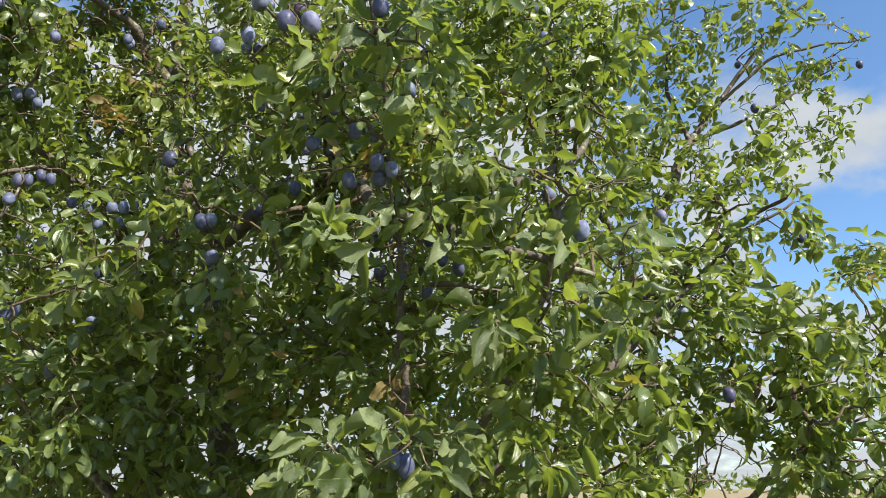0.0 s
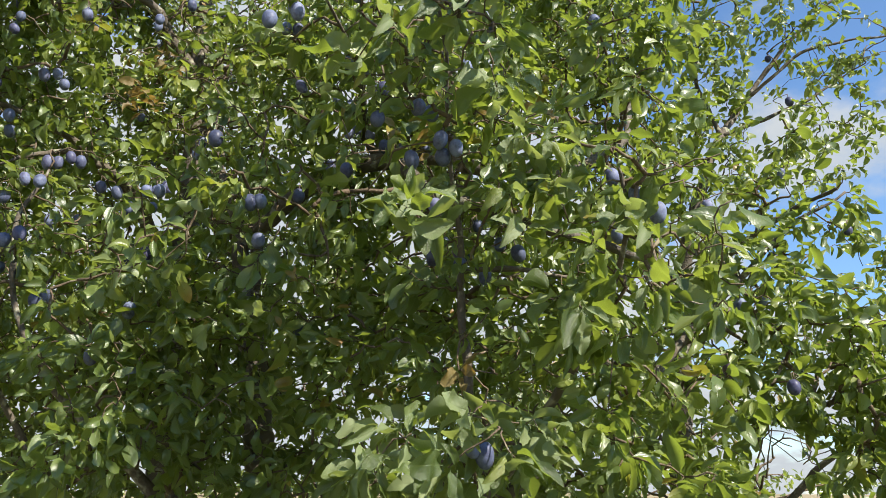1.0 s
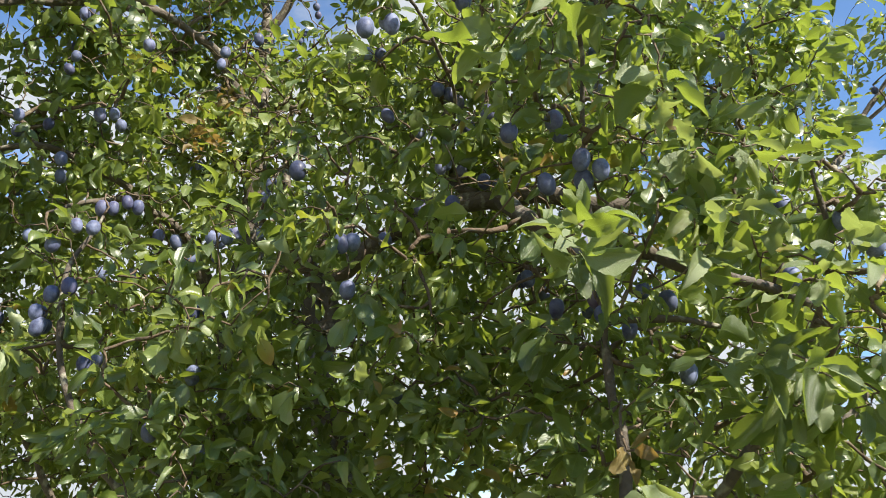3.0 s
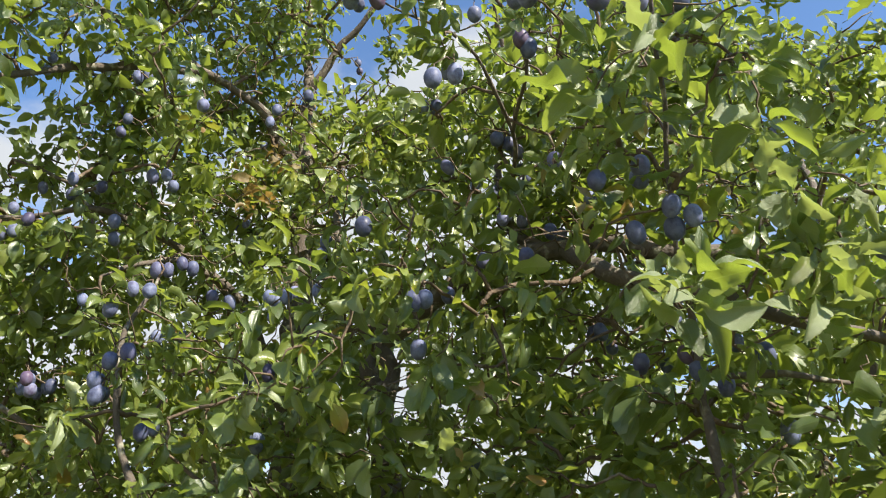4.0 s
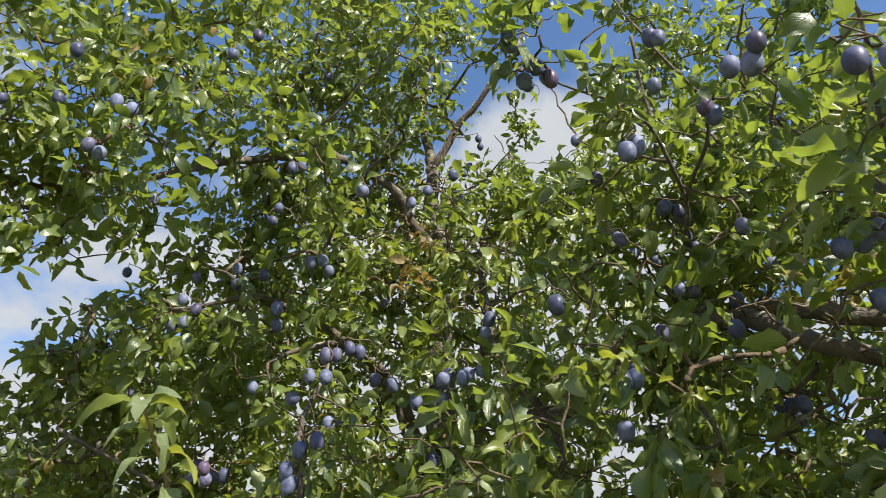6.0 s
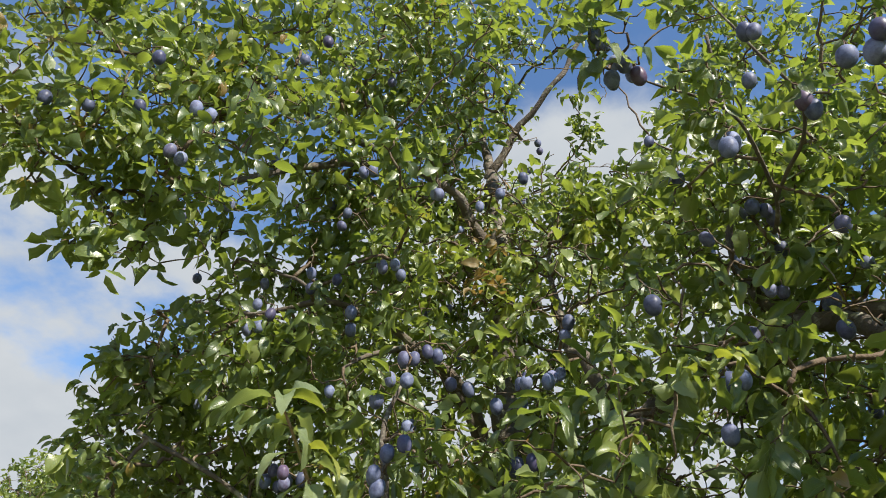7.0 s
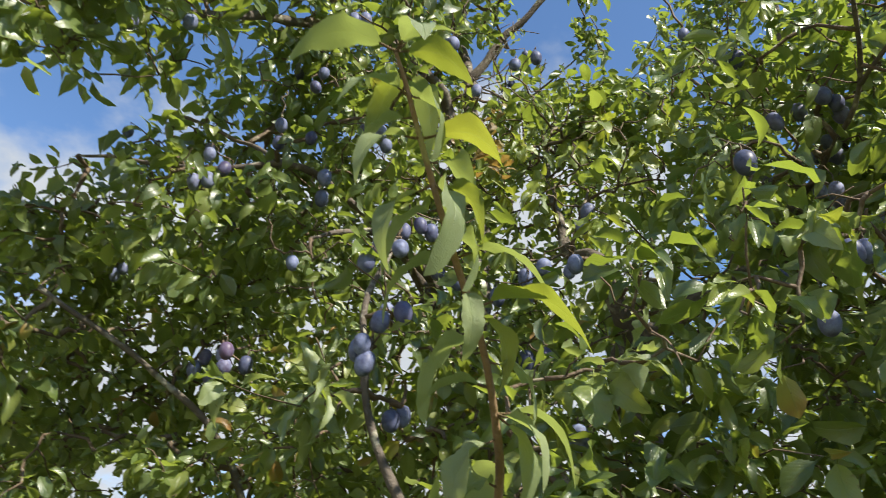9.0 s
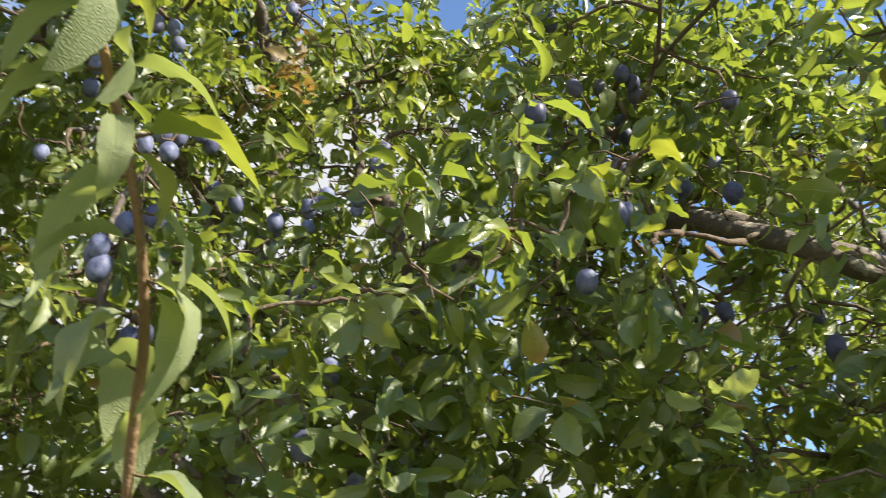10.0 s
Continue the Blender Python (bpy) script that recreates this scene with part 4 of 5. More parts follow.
FRUIT_C = [
    (-0.959, 1.581, 2.664),
    (-0.863, 2.411, 3.344),
    (-0.836, 2.407, 3.356),
    (-0.856, 2.469, 3.271),
    (-0.885, 2.458, 3.275),
    (-0.806, 2.347, 3.436),
    (-0.798, 2.366, 3.415),
    (-1.472, 1.747, 2.935),
    (-1.459, 1.731, 2.964),
    (-1.172, 1.647, 2.811),
    (-1.149, 1.653, 2.82),
    (-1.082, 2.237, 2.734),
    (-1.297, 1.805, 2.114),
    (-1.337, 1.778, 2.12),
    (-1.329, 1.788, 2.102),
    (-1.011, 1.663, 1.979),
    (-0.992, 1.67, 1.988),
    (-0.784, 1.667, 2.088),
    (-0.807, 1.662, 2.081),
    (-0.813, 1.756, 2.277),
    (-0.153, 1.674, 2.148),
    (0.022, 1.359, 1.999),
    (-0.047, 1.634, 2.068),
    (-0.973, 1.8, 2.31),
    (-0.945, 1.815, 2.301),
    (-0.081, 1.288, 2.342),
    (0.002, 1.381, 2.019),
    (-0.029, 1.357, 1.95),
    (0.214, 1.35, 2.034),
    (-0.033, 1.569, 2.124),
    (-0.142, 1.824, 2.209),
]
FRUIT_D = [
    (0.076, 1.445, 1.908),
    (0.198, 1.314, 2.134),
    (-0.375, 1.773, 2.549),
    (-0.259, 1.767, 2.561),
    (-1.448, 1.342, 2.655),
    (-1.437, 1.352, 2.652),
    (-1.459, 1.325, 2.662),
    (-1.627, 1.143, 2.674),
    (-1.572, 1.19, 2.687),
    (-1.388, 1.965, 2.974),
    (-1.312, 2.051, 3.066),
    (-1.158, 2.216, 3.08),
    (-1.041, 2.188, 2.981),
    (-1.689, 1.947, 2.365),
    (-1.671, 1.951, 2.381),
    (-0.861, 1.726, 2.221),
    (-0.809, 1.727, 2.224),
    (-0.876, 2.306, 3.179),
    (-0.559, 2.037, 2.862),
    (-0.442, 1.529, 2.438),
    (-0.478, 1.752, 2.874),
    (-0.477, 1.569, 2.621),
    (-0.451, 1.563, 2.619),
    (-0.423, 1.206, 2.388),
    (-0.297, 1.592, 2.517),
    (-0.319, 1.675, 2.592),
    (-0.501, 1.996, 2.904),
    (-0.366, 1.635, 2.291),
    (-0.344, 1.741, 2.508),
    (-1.56, 1.952, 2.718),
    (-1.442, 1.998, 2.727),
]
FRUIT_E = [
    (-1.551, 1.286, 2.777),
    (-1.509, 2.064, 2.57),
    (-1.445, 1.929, 2.152),
    (-1.424, 1.942, 2.141),
    (-1.404, 1.944, 2.159),
    (-1.39, 1.952, 2.152),
    (-1.43, 1.927, 2.172),
    (-1.042, 1.544, 2.039),
    (-1.03, 1.555, 2.017),
    (-1.11, 1.994, 2.29),
    (-0.794, 1.789, 2.303),
    (-0.727, 1.783, 2.304),
    (-1.737, 1.895, 2.719),
    (-1.723, 2.07, 2.48),
    (-1.744, 2.067, 2.462),
    (-0.949, 1.554, 2.645),
    (-0.834, 1.695, 2.728),
    (-0.792, 1.772, 2.834),
    (-0.093, 1.182, 2.132),
    (-0.114, 1.189, 2.114),
    (0.189, 1.138, 2.024),
    (0.227, 1.139, 2),
    (0.568, 1.486, 1.771),
    (0.424, 1.425, 1.797),
    (0.602, 1.651, 1.988),
    (0.559, 1.799, 2.271),
    (0.525, 1.577, 1.958),
    (0.668, 1.707, 2.099),
    (-0.08, 1.097, 1.631),
    (-0.056, 1.098, 1.627),
    (-0.767, 1.445, 1.816),
]
FRUIT_F = [
    (1.439, 2.235, 2.99),
    (1.071, 2.27, 2.841),
    (-0.15, 1.153, 2.181),
    (-0.552, 1.363, 2.23),
    (-0.296, 1.359, 2.161),
    (-0.391, 1.474, 1.877),
    (-0.691, 1.486, 1.788),
    (-1.466, 1.213, 2.827),
    (-1.426, 1.316, 2.775),
    (-1.414, 1.326, 2.775),
    (-1.402, 1.343, 2.77),
    (-1.239, 1.495, 3.121),
    (-1.263, 1.445, 3.007),
    (-1.424, 1.512, 2.653),
    (-1.507, 1.473, 2.615),
    (-1.496, 1.476, 2.624),
    (-1.287, 1.798, 2.77),
    (-1.254, 1.791, 2.805),
    (-1.173, 1.82, 3.292),
    (-0.301, 1.036, 2.372),
    (-0.408, 1.335, 2.506),
    (-1.316, 1.74, 2.112),
    (-1.303, 1.749, 2.105),
    (-1.321, 1.733, 2.125),
    (-0.783, 1.634, 2.229),
    (-0.737, 1.643, 2.233),
    (-1.046, 1.731, 2.192),
    (-1.23, 1.73, 2.277),
    (-0.241, 1.557, 2.31),
    (-0.326, 1.6, 2.363),
    (-0.313, 1.6, 2.36),
]
FRUIT_G = [
    (-0.17, 1.184, 2.1),
    (-0.127, 1.2, 2.024),
    (-0.127, 1.205, 2.011),
    (-0.165, 1.616, 2.129),
    (-0.126, 1.427, 2.009),
    (-0.085, 1.362, 1.993),
    (-0.084, 1.316, 1.957),
]
FRUIT_H = [
    (-0.57, 1.251, 2.608),
    (-0.548, 1.244, 2.626),
    (-0.533, 1.257, 2.612),
    (-0.581, 1.217, 2.654),
    (-0.593, 1.206, 2.665),
]
SPRAYS_A = [
    (-0.731, 1.41, 1.982, 8, 0.062, 0.9),
    (-0.161, 0.98, 1.944, 10, 0.055, 0.35),
    (-0.092, 1.06, 2.324, 3, 0.052, 0.95),
    (-0.182, 0.931, 2.189, 5, 0.058, 0.3),
    (-0.231, 0.964, 2.165, 5, 0.056, 0.15),
    (-0.476, 1.296, 2.087, 8, 0.053, 0.4),
    (-0.518, 1.277, 2.12, 4, 0.043, 0.95),
    (-0.073, 1.039, 1.678, 9, 0.056, 0.75),
    (-0.152, 1.058, 1.656, 7, 0.052, 0.6),
    (0.077, 1.037, 1.823, 7, 0.058, 0.4),
    (0.179, 1.055, 1.856, 7, 0.052, 0.5),
    (0.306, 1.134, 1.96, 8, 0.052, 0.5),
    (-0.11, 1.04, 2.30, 6, 0.058, 0.3),
    (-0.16, 1.074, 1.977, 6, 0.05, 0.6),
    (-0.715, 1.383, 1.97, 7, 0.047, 0.8),
]
SPRAYS_B = [
    (-0.692, 1.376, 1.774, 5, 0.047, 0.5),
    (-0.737, 1.304, 1.67, 5, 0.047, 0.5),
    (-0.467, 1.22, 2.103, 6, 0.043, 0.9),
    (-0.423, 1.256, 1.856, 5, 0.043, 0.6),
    (0.051, 1.122, 2.023, 6, 0.047, 0.7),
    (0.153, 1.075, 1.978, 5, 0.052, 0.8),
    (-0.04, 1.06, 2.34, 4, 0.05, 0.3),
    (-0.031, 1.055, 2.171, 7, 0.056, 0.6),
    (0.012, 1.183, 2.257, 6, 0.052, 0.6),
    (0.018, 1.134, 2.125, 7, 0.052, 0.6),
    (0.017, 1.193, 1.991, 7, 0.053, 0.4),
    (-0.791, 1.698, 2.415, 8, 0.043, 0.85),
    (-0.635, 1.707, 2.466, 8, 0.043, 0.8),
    (-0.767, 1.988, 2.801, 8, 0.043, 0.8),
    (-0.647, 1.896, 2.741, 8, 0.043, 0.85),
]
SPRAYS_C = [
    (-0.526, 1.293, 2.081, 6, 0.052, 0.6),
    (-1.128, 1.977, 2.192, 4, 0.052, 0.8),
    (-0.796, 1.411, 1.959, 6, 0.052, 0.9),
    (-1.137, 1.703, 2.042, 6, 0.047, 0.8),
    (-1.081, 1.512, 1.977, 7, 0.047, 0.7),
    (-1.214, 1.546, 1.988, 7, 0.047, 0.7),
    (-0.879, 1.76, 2.57, 7, 0.039, -1),
    (-0.856, 1.786, 2.538, 6, 0.039, -1),
    (-0.915, 1.822, 2.547, 6, 0.034, -1),
    (-0.875, 1.852, 2.716, 5, 0.034, -1),
    (-0.085, 1.186, 1.759, 4, 0.039, -1),
    (-0.881, 1.95, 2.753, 5, 0.034, -1),
    (-0.018, 1.05, 1.626, 8, 0.053, 0.6),
    (-0.105, 0.994, 1.611, 8, 0.052, 0.6),
    (0.037, 1.098, 1.659, 7, 0.052, 0.6),
]
SPRAYS_E = [
    (-0.597, 1.232, 2.625, 5, 0.06, 0.1),
    (-0.597, 1.174, 2.657, 7, 0.058, 0.1),
    (-0.552, 1.186, 2.694, 7, 0.058, 0.1),
    (-0.504, 1.199, 2.712, 5, 0.062, 0.1),
    (-0.573, 1.201, 2.627, 5, 0.055, 0.1),
    (-0.447, 1.428, 2.179, 7, 0.062, 0.5),
    (-0.719, 1.858, 2.193, 8, 0.062, 0.95),
    (-0.457, 1.433, 2.234, 4, 0.055, 0.95),
    (-0.482, 1.619, 2.36, 6, 0.05, 0.7),
    (-0.235, 1.589, 2.155, 6, 0.055, 0.2),
]
SPRAYS_H = [
    (-0.505, 1.674, 2.064, 6, 0.055, 0.2),
    (0.103, 1.135, 1.838, 6, 0.072, 0.2),
    (0.057, 1.127, 1.859, 6, 0.068, 0.3),
    (-0.143, 1.089, 1.964, 6, 0.068, 0.4),
    (0.013, 1.138, 1.976, 6, 0.062, 0.4),
    (0.198, 1.142, 1.963, 7, 0.066, 0.5),
    (0.268, 1.215, 1.909, 7, 0.066, 0.5),
    (0.368, 1.236, 1.997, 7, 0.066, 0.6),
    (0.14, 1.158, 2.065, 7, 0.06, 0.4),
]
SPRAYS_F = [
    (-0.177, 1.14, 1.668, 8, 0.062, 0.6),
    (-0.104, 1.149, 1.637, 8, 0.062, 0.6),
    (-0.056, 1.138, 1.668, 8, 0.062, 0.6),
    (0.008, 1.135, 1.676, 8, 0.062, 0.6),
    (-0.225, 1.158, 1.614, 8, 0.062, 0.6),
    (-0.128, 1.164, 1.592, 8, 0.062, 0.6),
    (-0.064, 1.161, 1.599, 8, 0.062, 0.6),
    (-0.823, 1.822, 2.654, 9, 0.046, 0.9),
    (-0.771, 1.857, 2.593, 9, 0.046, 0.9),
    (-0.713, 1.831, 2.654, 9, 0.046, 0.9),
    (-0.656, 1.81, 2.703, 9, 0.046, 0.9),
    (-0.855, 1.869, 2.556, 9, 0.046, 0.9),
    (-0.774, 1.888, 2.531, 9, 0.046, 0.9),
    (-0.635, 1.887, 2.556, 9, 0.046, 0.9),
]
SPRAYS_G = [
    (-0.576, 1.842, 2.654, 9, 0.046, 0.9),
    (-0.519, 1.815, 2.715, 9, 0.046, 0.9),
    (-0.692, 1.907, 2.507, 9, 0.046, 0.9),
    (-0.88, 1.836, 2.618, 9, 0.046, 0.9),
    (-0.783, 1.503, 1.961, 7, 0.056, 0.6),
    (-0.75, 1.487, 1.998, 7, 0.056, 0.6),
    (-0.561, 1.482, 2.147, 7, 0.056, 0.6),
    (-0.508, 1.465, 2.079, 7, 0.056, 0.6),
    (-1.111, 1.624, 2.003, 7, 0.056, 0.6),
    (-1.123, 1.582, 1.973, 7, 0.056, 0.6),
    (-0.361, 1.46, 2.111, 7, 0.056, 0.6),
    (-0.096, 1.263, 2.098, 7, 0.056, 0.6),
    (0.025, 1.267, 2.22, 7, 0.056, 0.6),
    (0.077, 1.218, 2.214, 7, 0.056, 0.6),
]
SPRAYS_D = [
    (-0.194, 1.082, 1.627, 7, 0.052, 0.6),
    (0.097, 1.049, 1.915, 7, 0.05, 0.5),
    (0.237, 1.089, 1.883, 7, 0.05, 0.5),
    (-0.016, 1.052, 1.994, 7, 0.047, 0.5),
    (0.045, 1.039, 2.078, 7, 0.047, 0.5),
    (0.09, 1.093, 2.10, 6, 0.047, 0.6),
    (-0.188, 1.657, 2.36, 3, 0.039, -1),
    (-0.415, 1.396, 2.121, 3, 0.043, 0.95),
    (-0.393, 1.411, 2.201, 4, 0.043, 0.95),
    (-0.729, 1.429, 2.206, 5, 0.043, 0.95),
    (-0.361, 1.438, 2.13, 4, 0.039, 0.95),
]
CLUMPS_MAIN = CLUMPS_MAIN_A + CLUMPS_MAIN_B
CLUMPS_RIGHT = CLUMPS_RIGHT_A + CLUMPS_RIGHT_B
CLUMPS_LOW = CLUMPS_LOW_A
CLUMPS_LEFT = CLUMPS_LEFT_A + CLUMPS_LEFT_B
CLUMPS_OVER = CLUMPS_OVER_A + CLUMPS_OVER_B
CLUMPS_BACK = CLUMPS_BACK_A + CLUMPS_BACK_B
CLUMPS_FAR = CLUMPS_FAR_A + CLUMPS_FAR_B
CLUMPS_BEHIND = CLUMPS_BEHIND_A
CLUMPS_MIDTOP = CLUMPS_MIDTOP_A
CLUMPS_FILL = CLUMPS_FILL_A + CLUMPS_FILL_B + CLUMPS_FILL_C + CLUMPS_FILL_D + CLUMPS_FILL_E + CLUMPS_FILL_F + CLUMPS_FILL_G + CLUMPS_FILL_H + CLUMPS_FILL_I + CLUMPS_FILL_J + CLUMPS_FILL_K
FRUIT = []
for spot in FRUIT_A + FRUIT_B + FRUIT_C + FRUIT_D + FRUIT_E + FRUIT_F + FRUIT_G + FRUIT_H:
    if all(math.dist(spot, other) > 0.019 for other in FRUIT):
        FRUIT.append(spot)
SPRAYS = SPRAYS_A + SPRAYS_B + SPRAYS_C + SPRAYS_D + SPRAYS_E + SPRAYS_F + SPRAYS_G + SPRAYS_H
CLUMPS = CLUMPS_MAIN + CLUMPS_RIGHT + CLUMPS_LOW + CLUMPS_LEFT + CLUMPS_OVER + CLUMPS_BACK + CLUMPS_FAR + CLUMPS_BEHIND + CLUMPS_MIDTOP + CLUMPS_CREST_A + CLUMPS_SHADE_A + CLUMPS_INNER_A + CLUMPS_INNER_B + CLUMPS_FILL



class Skeleton:
    """All wood nodes so far, with the tree that each belongs to; new shoots grow from the nearest."""

    def __init__(self):
        self.p = np.zeros((60000, 3))
        self.axes = np.zeros((3, 60000))
        self.tree = np.zeros(60000, int)
        self.twig = np.full(60000, -1)
        self.n = 0

    def add(self, p, tree, twig=-1):
        self.p[self.n], self.tree[self.n], self.twig[self.n] = p, tree, twig
        self.axes[:, self.n] = p
        self.n += 1

    def nearest(self, q):
        x, y, z = (self.axes[k, :self.n] - q[k] for k in range(3))
        # wood above a shoot counts as farther: growth goes up and out
        return int((x * x + y * y + z * z + 0.6 * np.maximum(z, 0.0) ** 2).argmin())


wood = Skeleton()
TREES = []
for tree_no, (label, limbs) in enumerate([
        ("plum tree heavy with blue fruit and glossy green leaves", TREE_MAIN),
        ("tall plum tree with grey trunk, spreading fruit-laden limbs", TREE_LEFT),
        ("slender plum tree with thin open crown against the sky", TREE_RIGHT),
        ("pale green fruit tree standing farther back in the row", TREE_BEHIND)]):
    root = new("plum_tree")
    root.location = limbs[0][1][0][:3]
    tagged(root, label=label, category="tree", group="plum trees in the row")
    TREES.append(root)
    for name, pts in limbs:
        rows = smooth_line(pts, 0.025)
        jit = np.array([noise.noise_vector(Vector(r[:3]) * 9) for r in rows]) * 0.012
        rows[:, :3] += jit * np.minimum(1, np.arange(len(rows)) / 6)[:, None]
        verts, faces = [], []
        tube(rows, 12 if rows[0, 3] > 0.02 else 9, verts, faces, 0.34)
        ob = part(name, mesh_from(name, np.array(verts) - np.array(root.location), faces, BARK), root, "rough grey-brown trunk" if name == "trunk" else "")
        for r in rows[6:]:
            wood.add(r[:3], tree_no)


# ---- shoots: where leaves and fruit sit ----
goals = []
for x, y, z, r, dens in CLUMPS:
    n = max(3, int(LEAFINESS * dens * (r / 0.1) ** 2))
    for _ in range(n):
        q = rng.normal(size=3)
        q = unit(q) * rng.random() ** 0.42 * r * np.array((1.0, 1.15, 1.0))
        goals.append((np.array((x, y, z)) + q, "shoot", None))
for x, y, z in FRUIT:
    goals.append((np.array((x, y, z + 0.034)), "fruit", None))
for x, y, z, n, size, tone in SPRAYS:
    goals.append((np.array((x, y, z)), "spray", (n, size, tone)))
for i in range(40):
    x, y, z, r, dens = CLUMPS[int(rng.integers(len(CLUMPS)))]
    if z < 1.95 or y < 1.35:
        continue
    goals.append((np.array((x, y, z)) + unit(rng.normal(size=3)) * r * 0.8, "fruit", None))

# lower crown of the tree farther back
for k in range(9):
    at = np.array((-3.3 + rng.normal() * 0.3, 3.85 + rng.normal() * 0.22, rng.uniform(1.1, 2.2)))
    for _ in range(40):
        goals.append((at + rng.normal(size=3) * 0.15, "shoot", None))
# low growth that closes the row down to the grass
for x in np.arange(-2.5, 2.2, 0.27):
    for z in (0.35, 0.75, 1.1, 1.42, 1.68, 1.92, 2.15):
        if (x < -1.75 and z > 1.5) or (0.9 < x < 1.12 and z > 1.2) or (z > 1.8 and not -1.5 < x < 0.9):
            continue
        at = np.array((x + rng.normal() * 0.06, 2.35 + rng.normal() * 0.12, z + rng.normal() * 0.04))
        for _ in range(24):
            goals.append((at + rng.normal(size=3) * np.array((0.12, 0.14, 0.12)), "shoot", None))

for x in np.arange(-1.5, 0.8, 0.27):
    for z in (1.4, 1.7, 2.0, 2.3, 2.55):
        at = np.array((x + rng.normal() * 0.06, 2.8 + rng.normal() * 0.1, z + rng.normal() * 0.05))
        for _ in range(20):
            goals.append((at + rng.normal(size=3) * 0.13, "shoot", None))

# bare twigs: a nest of them inside the crown, others everywhere
for i in range(420):
    if i < 170:
        at = np.array((-0.08, 1.62, 2.1)) + rng.normal(size=3) * np.array((0.2, 0.16, 0.16))
    else:
        x, y, z, r, dens = CLUMPS[int(rng.integers(len(CLUMPS)))]
        if x < -1.1 or z > 2.75:
            continue
        at = np.array((x, y, z)) + rng.normal(size=3) * r * 0.6
    goals.append((at, "bare", None))

for i in range(260):
    goals.append((np.array((-1.0, 2.05, 3.0)) + rng.normal(size=3) * np.array((0.28, 0.2, 0.3)), "bare", None))
for i in range(100):
    goals.append((np.array((-1.03, 2.24, 2.87)) + rng.normal(size=3) * np.array((0.11, 0.1, 0.1)), "bare", None))

limb_points = wood.p[:wood.n].copy()
goals.sort(key=lambda g: ((limb_points - g[0]) ** 2).sum(1).min())

# bare stretches of wood that leaves leave free
BARE = [(-1.342, 1.90, 3.06), (-1.40, 1.83, 3.02), (-1.25, 1.95, 3.10), (-1.47, 1.75, 2.94), (-1.53, 1.69, 2.88), (-.566, 1.863, 2.244), (-.525, 1.828, 2.262), (-.45, 1.79, 2.295), (-.607, 1.875, 2.209), (-.639, 1.84, 2.262), (-.16, 1.5, 2.2), (-.12, 1.44, 2.16), (-.23, 1.70, 2.34), (-.17, 1.67, 2.33), (-.10, 1.64, 2.32), (-.02, 1.63, 2.31), (.06, 1.62, 2.29), (-.936, 2.29, 3.0), (-.95, 2.33, 3.12), (-.98, 2.39, 3.32), (-.07, 1.3, 1.87), (-.07, 1.3, 1.78),
        (-.54, 1.6, 2.06), (-.6, 1.6, 2.15), (-1.36, 1.85, 3.05), (-.8, 2.33, 3.6), (-.7, 2.3, 3.72), (-1.08, 1.9, 2.44), (-1.03, 1.98, 2.4), (-1.13, 1.85, 2.43), (-1.03, 2.24, 2.87)]
HUNG = np.array(FRUIT + [row[:3] for row in SPRAYS] + BARE)
ROOM = np.array([0.011] * len(FRUIT) + [0.05] * len(SPRAYS) + [0.03] * len(BARE))
PATH_SIDE = np.array((-0.42, 0.36, 1.65))
TO_SKY = np.array(TO_SUN)[None, :]
SUNNY = np.array([False] * len(FRUIT) + [row[5] > 0.45 for row in SPRAYS] + [False] * len(BARE))
TO_PATH = (PATH_SIDE - HUNG) / np.linalg.norm(PATH_SIDE - HUNG, axis=1)[:, None]


# a gap low in the row, through which the field shows
GAP_FROM, GAP_WAY = np.array((-0.069, 0.032, 1.596)), np.array((0.384, 0.923, 0.018))


def open_side(rows):
    """Fruit hangs on the open side of the row: leaves that would stand between it and the path are left out."""
    kept = []
    for row in rows:
        gap_off = row[0] + row[1] * row[3] * 0.6 - GAP_FROM
        deep = gap_off.dot(GAP_WAY)
        if np.linalg.norm((gap_off - deep * GAP_WAY) * np.array((1.0, 1.0, 0.6))) < 0.034 * deep:
            continue
        off = row[0] + row[1] * row[3] * 0.7 - HUNG
        along = (off * TO_PATH).sum(1)
        aside = np.linalg.norm(off - TO_PATH * along[:, None], axis=1)
        sunward = (off * TO_SKY).sum(1)
        shading = np.linalg.norm(off - TO_SKY * sunward[:, None], axis=1)
        if (SUNNY & (sunward > 0.02) & (sunward < 0.5) & (shading < 0.04)).any():
            continue
        if not ((along > -0.01) & (along < 0.3) & (aside < ROOM + 0.03 * along)).any():
            kept.append(row)
    return kept


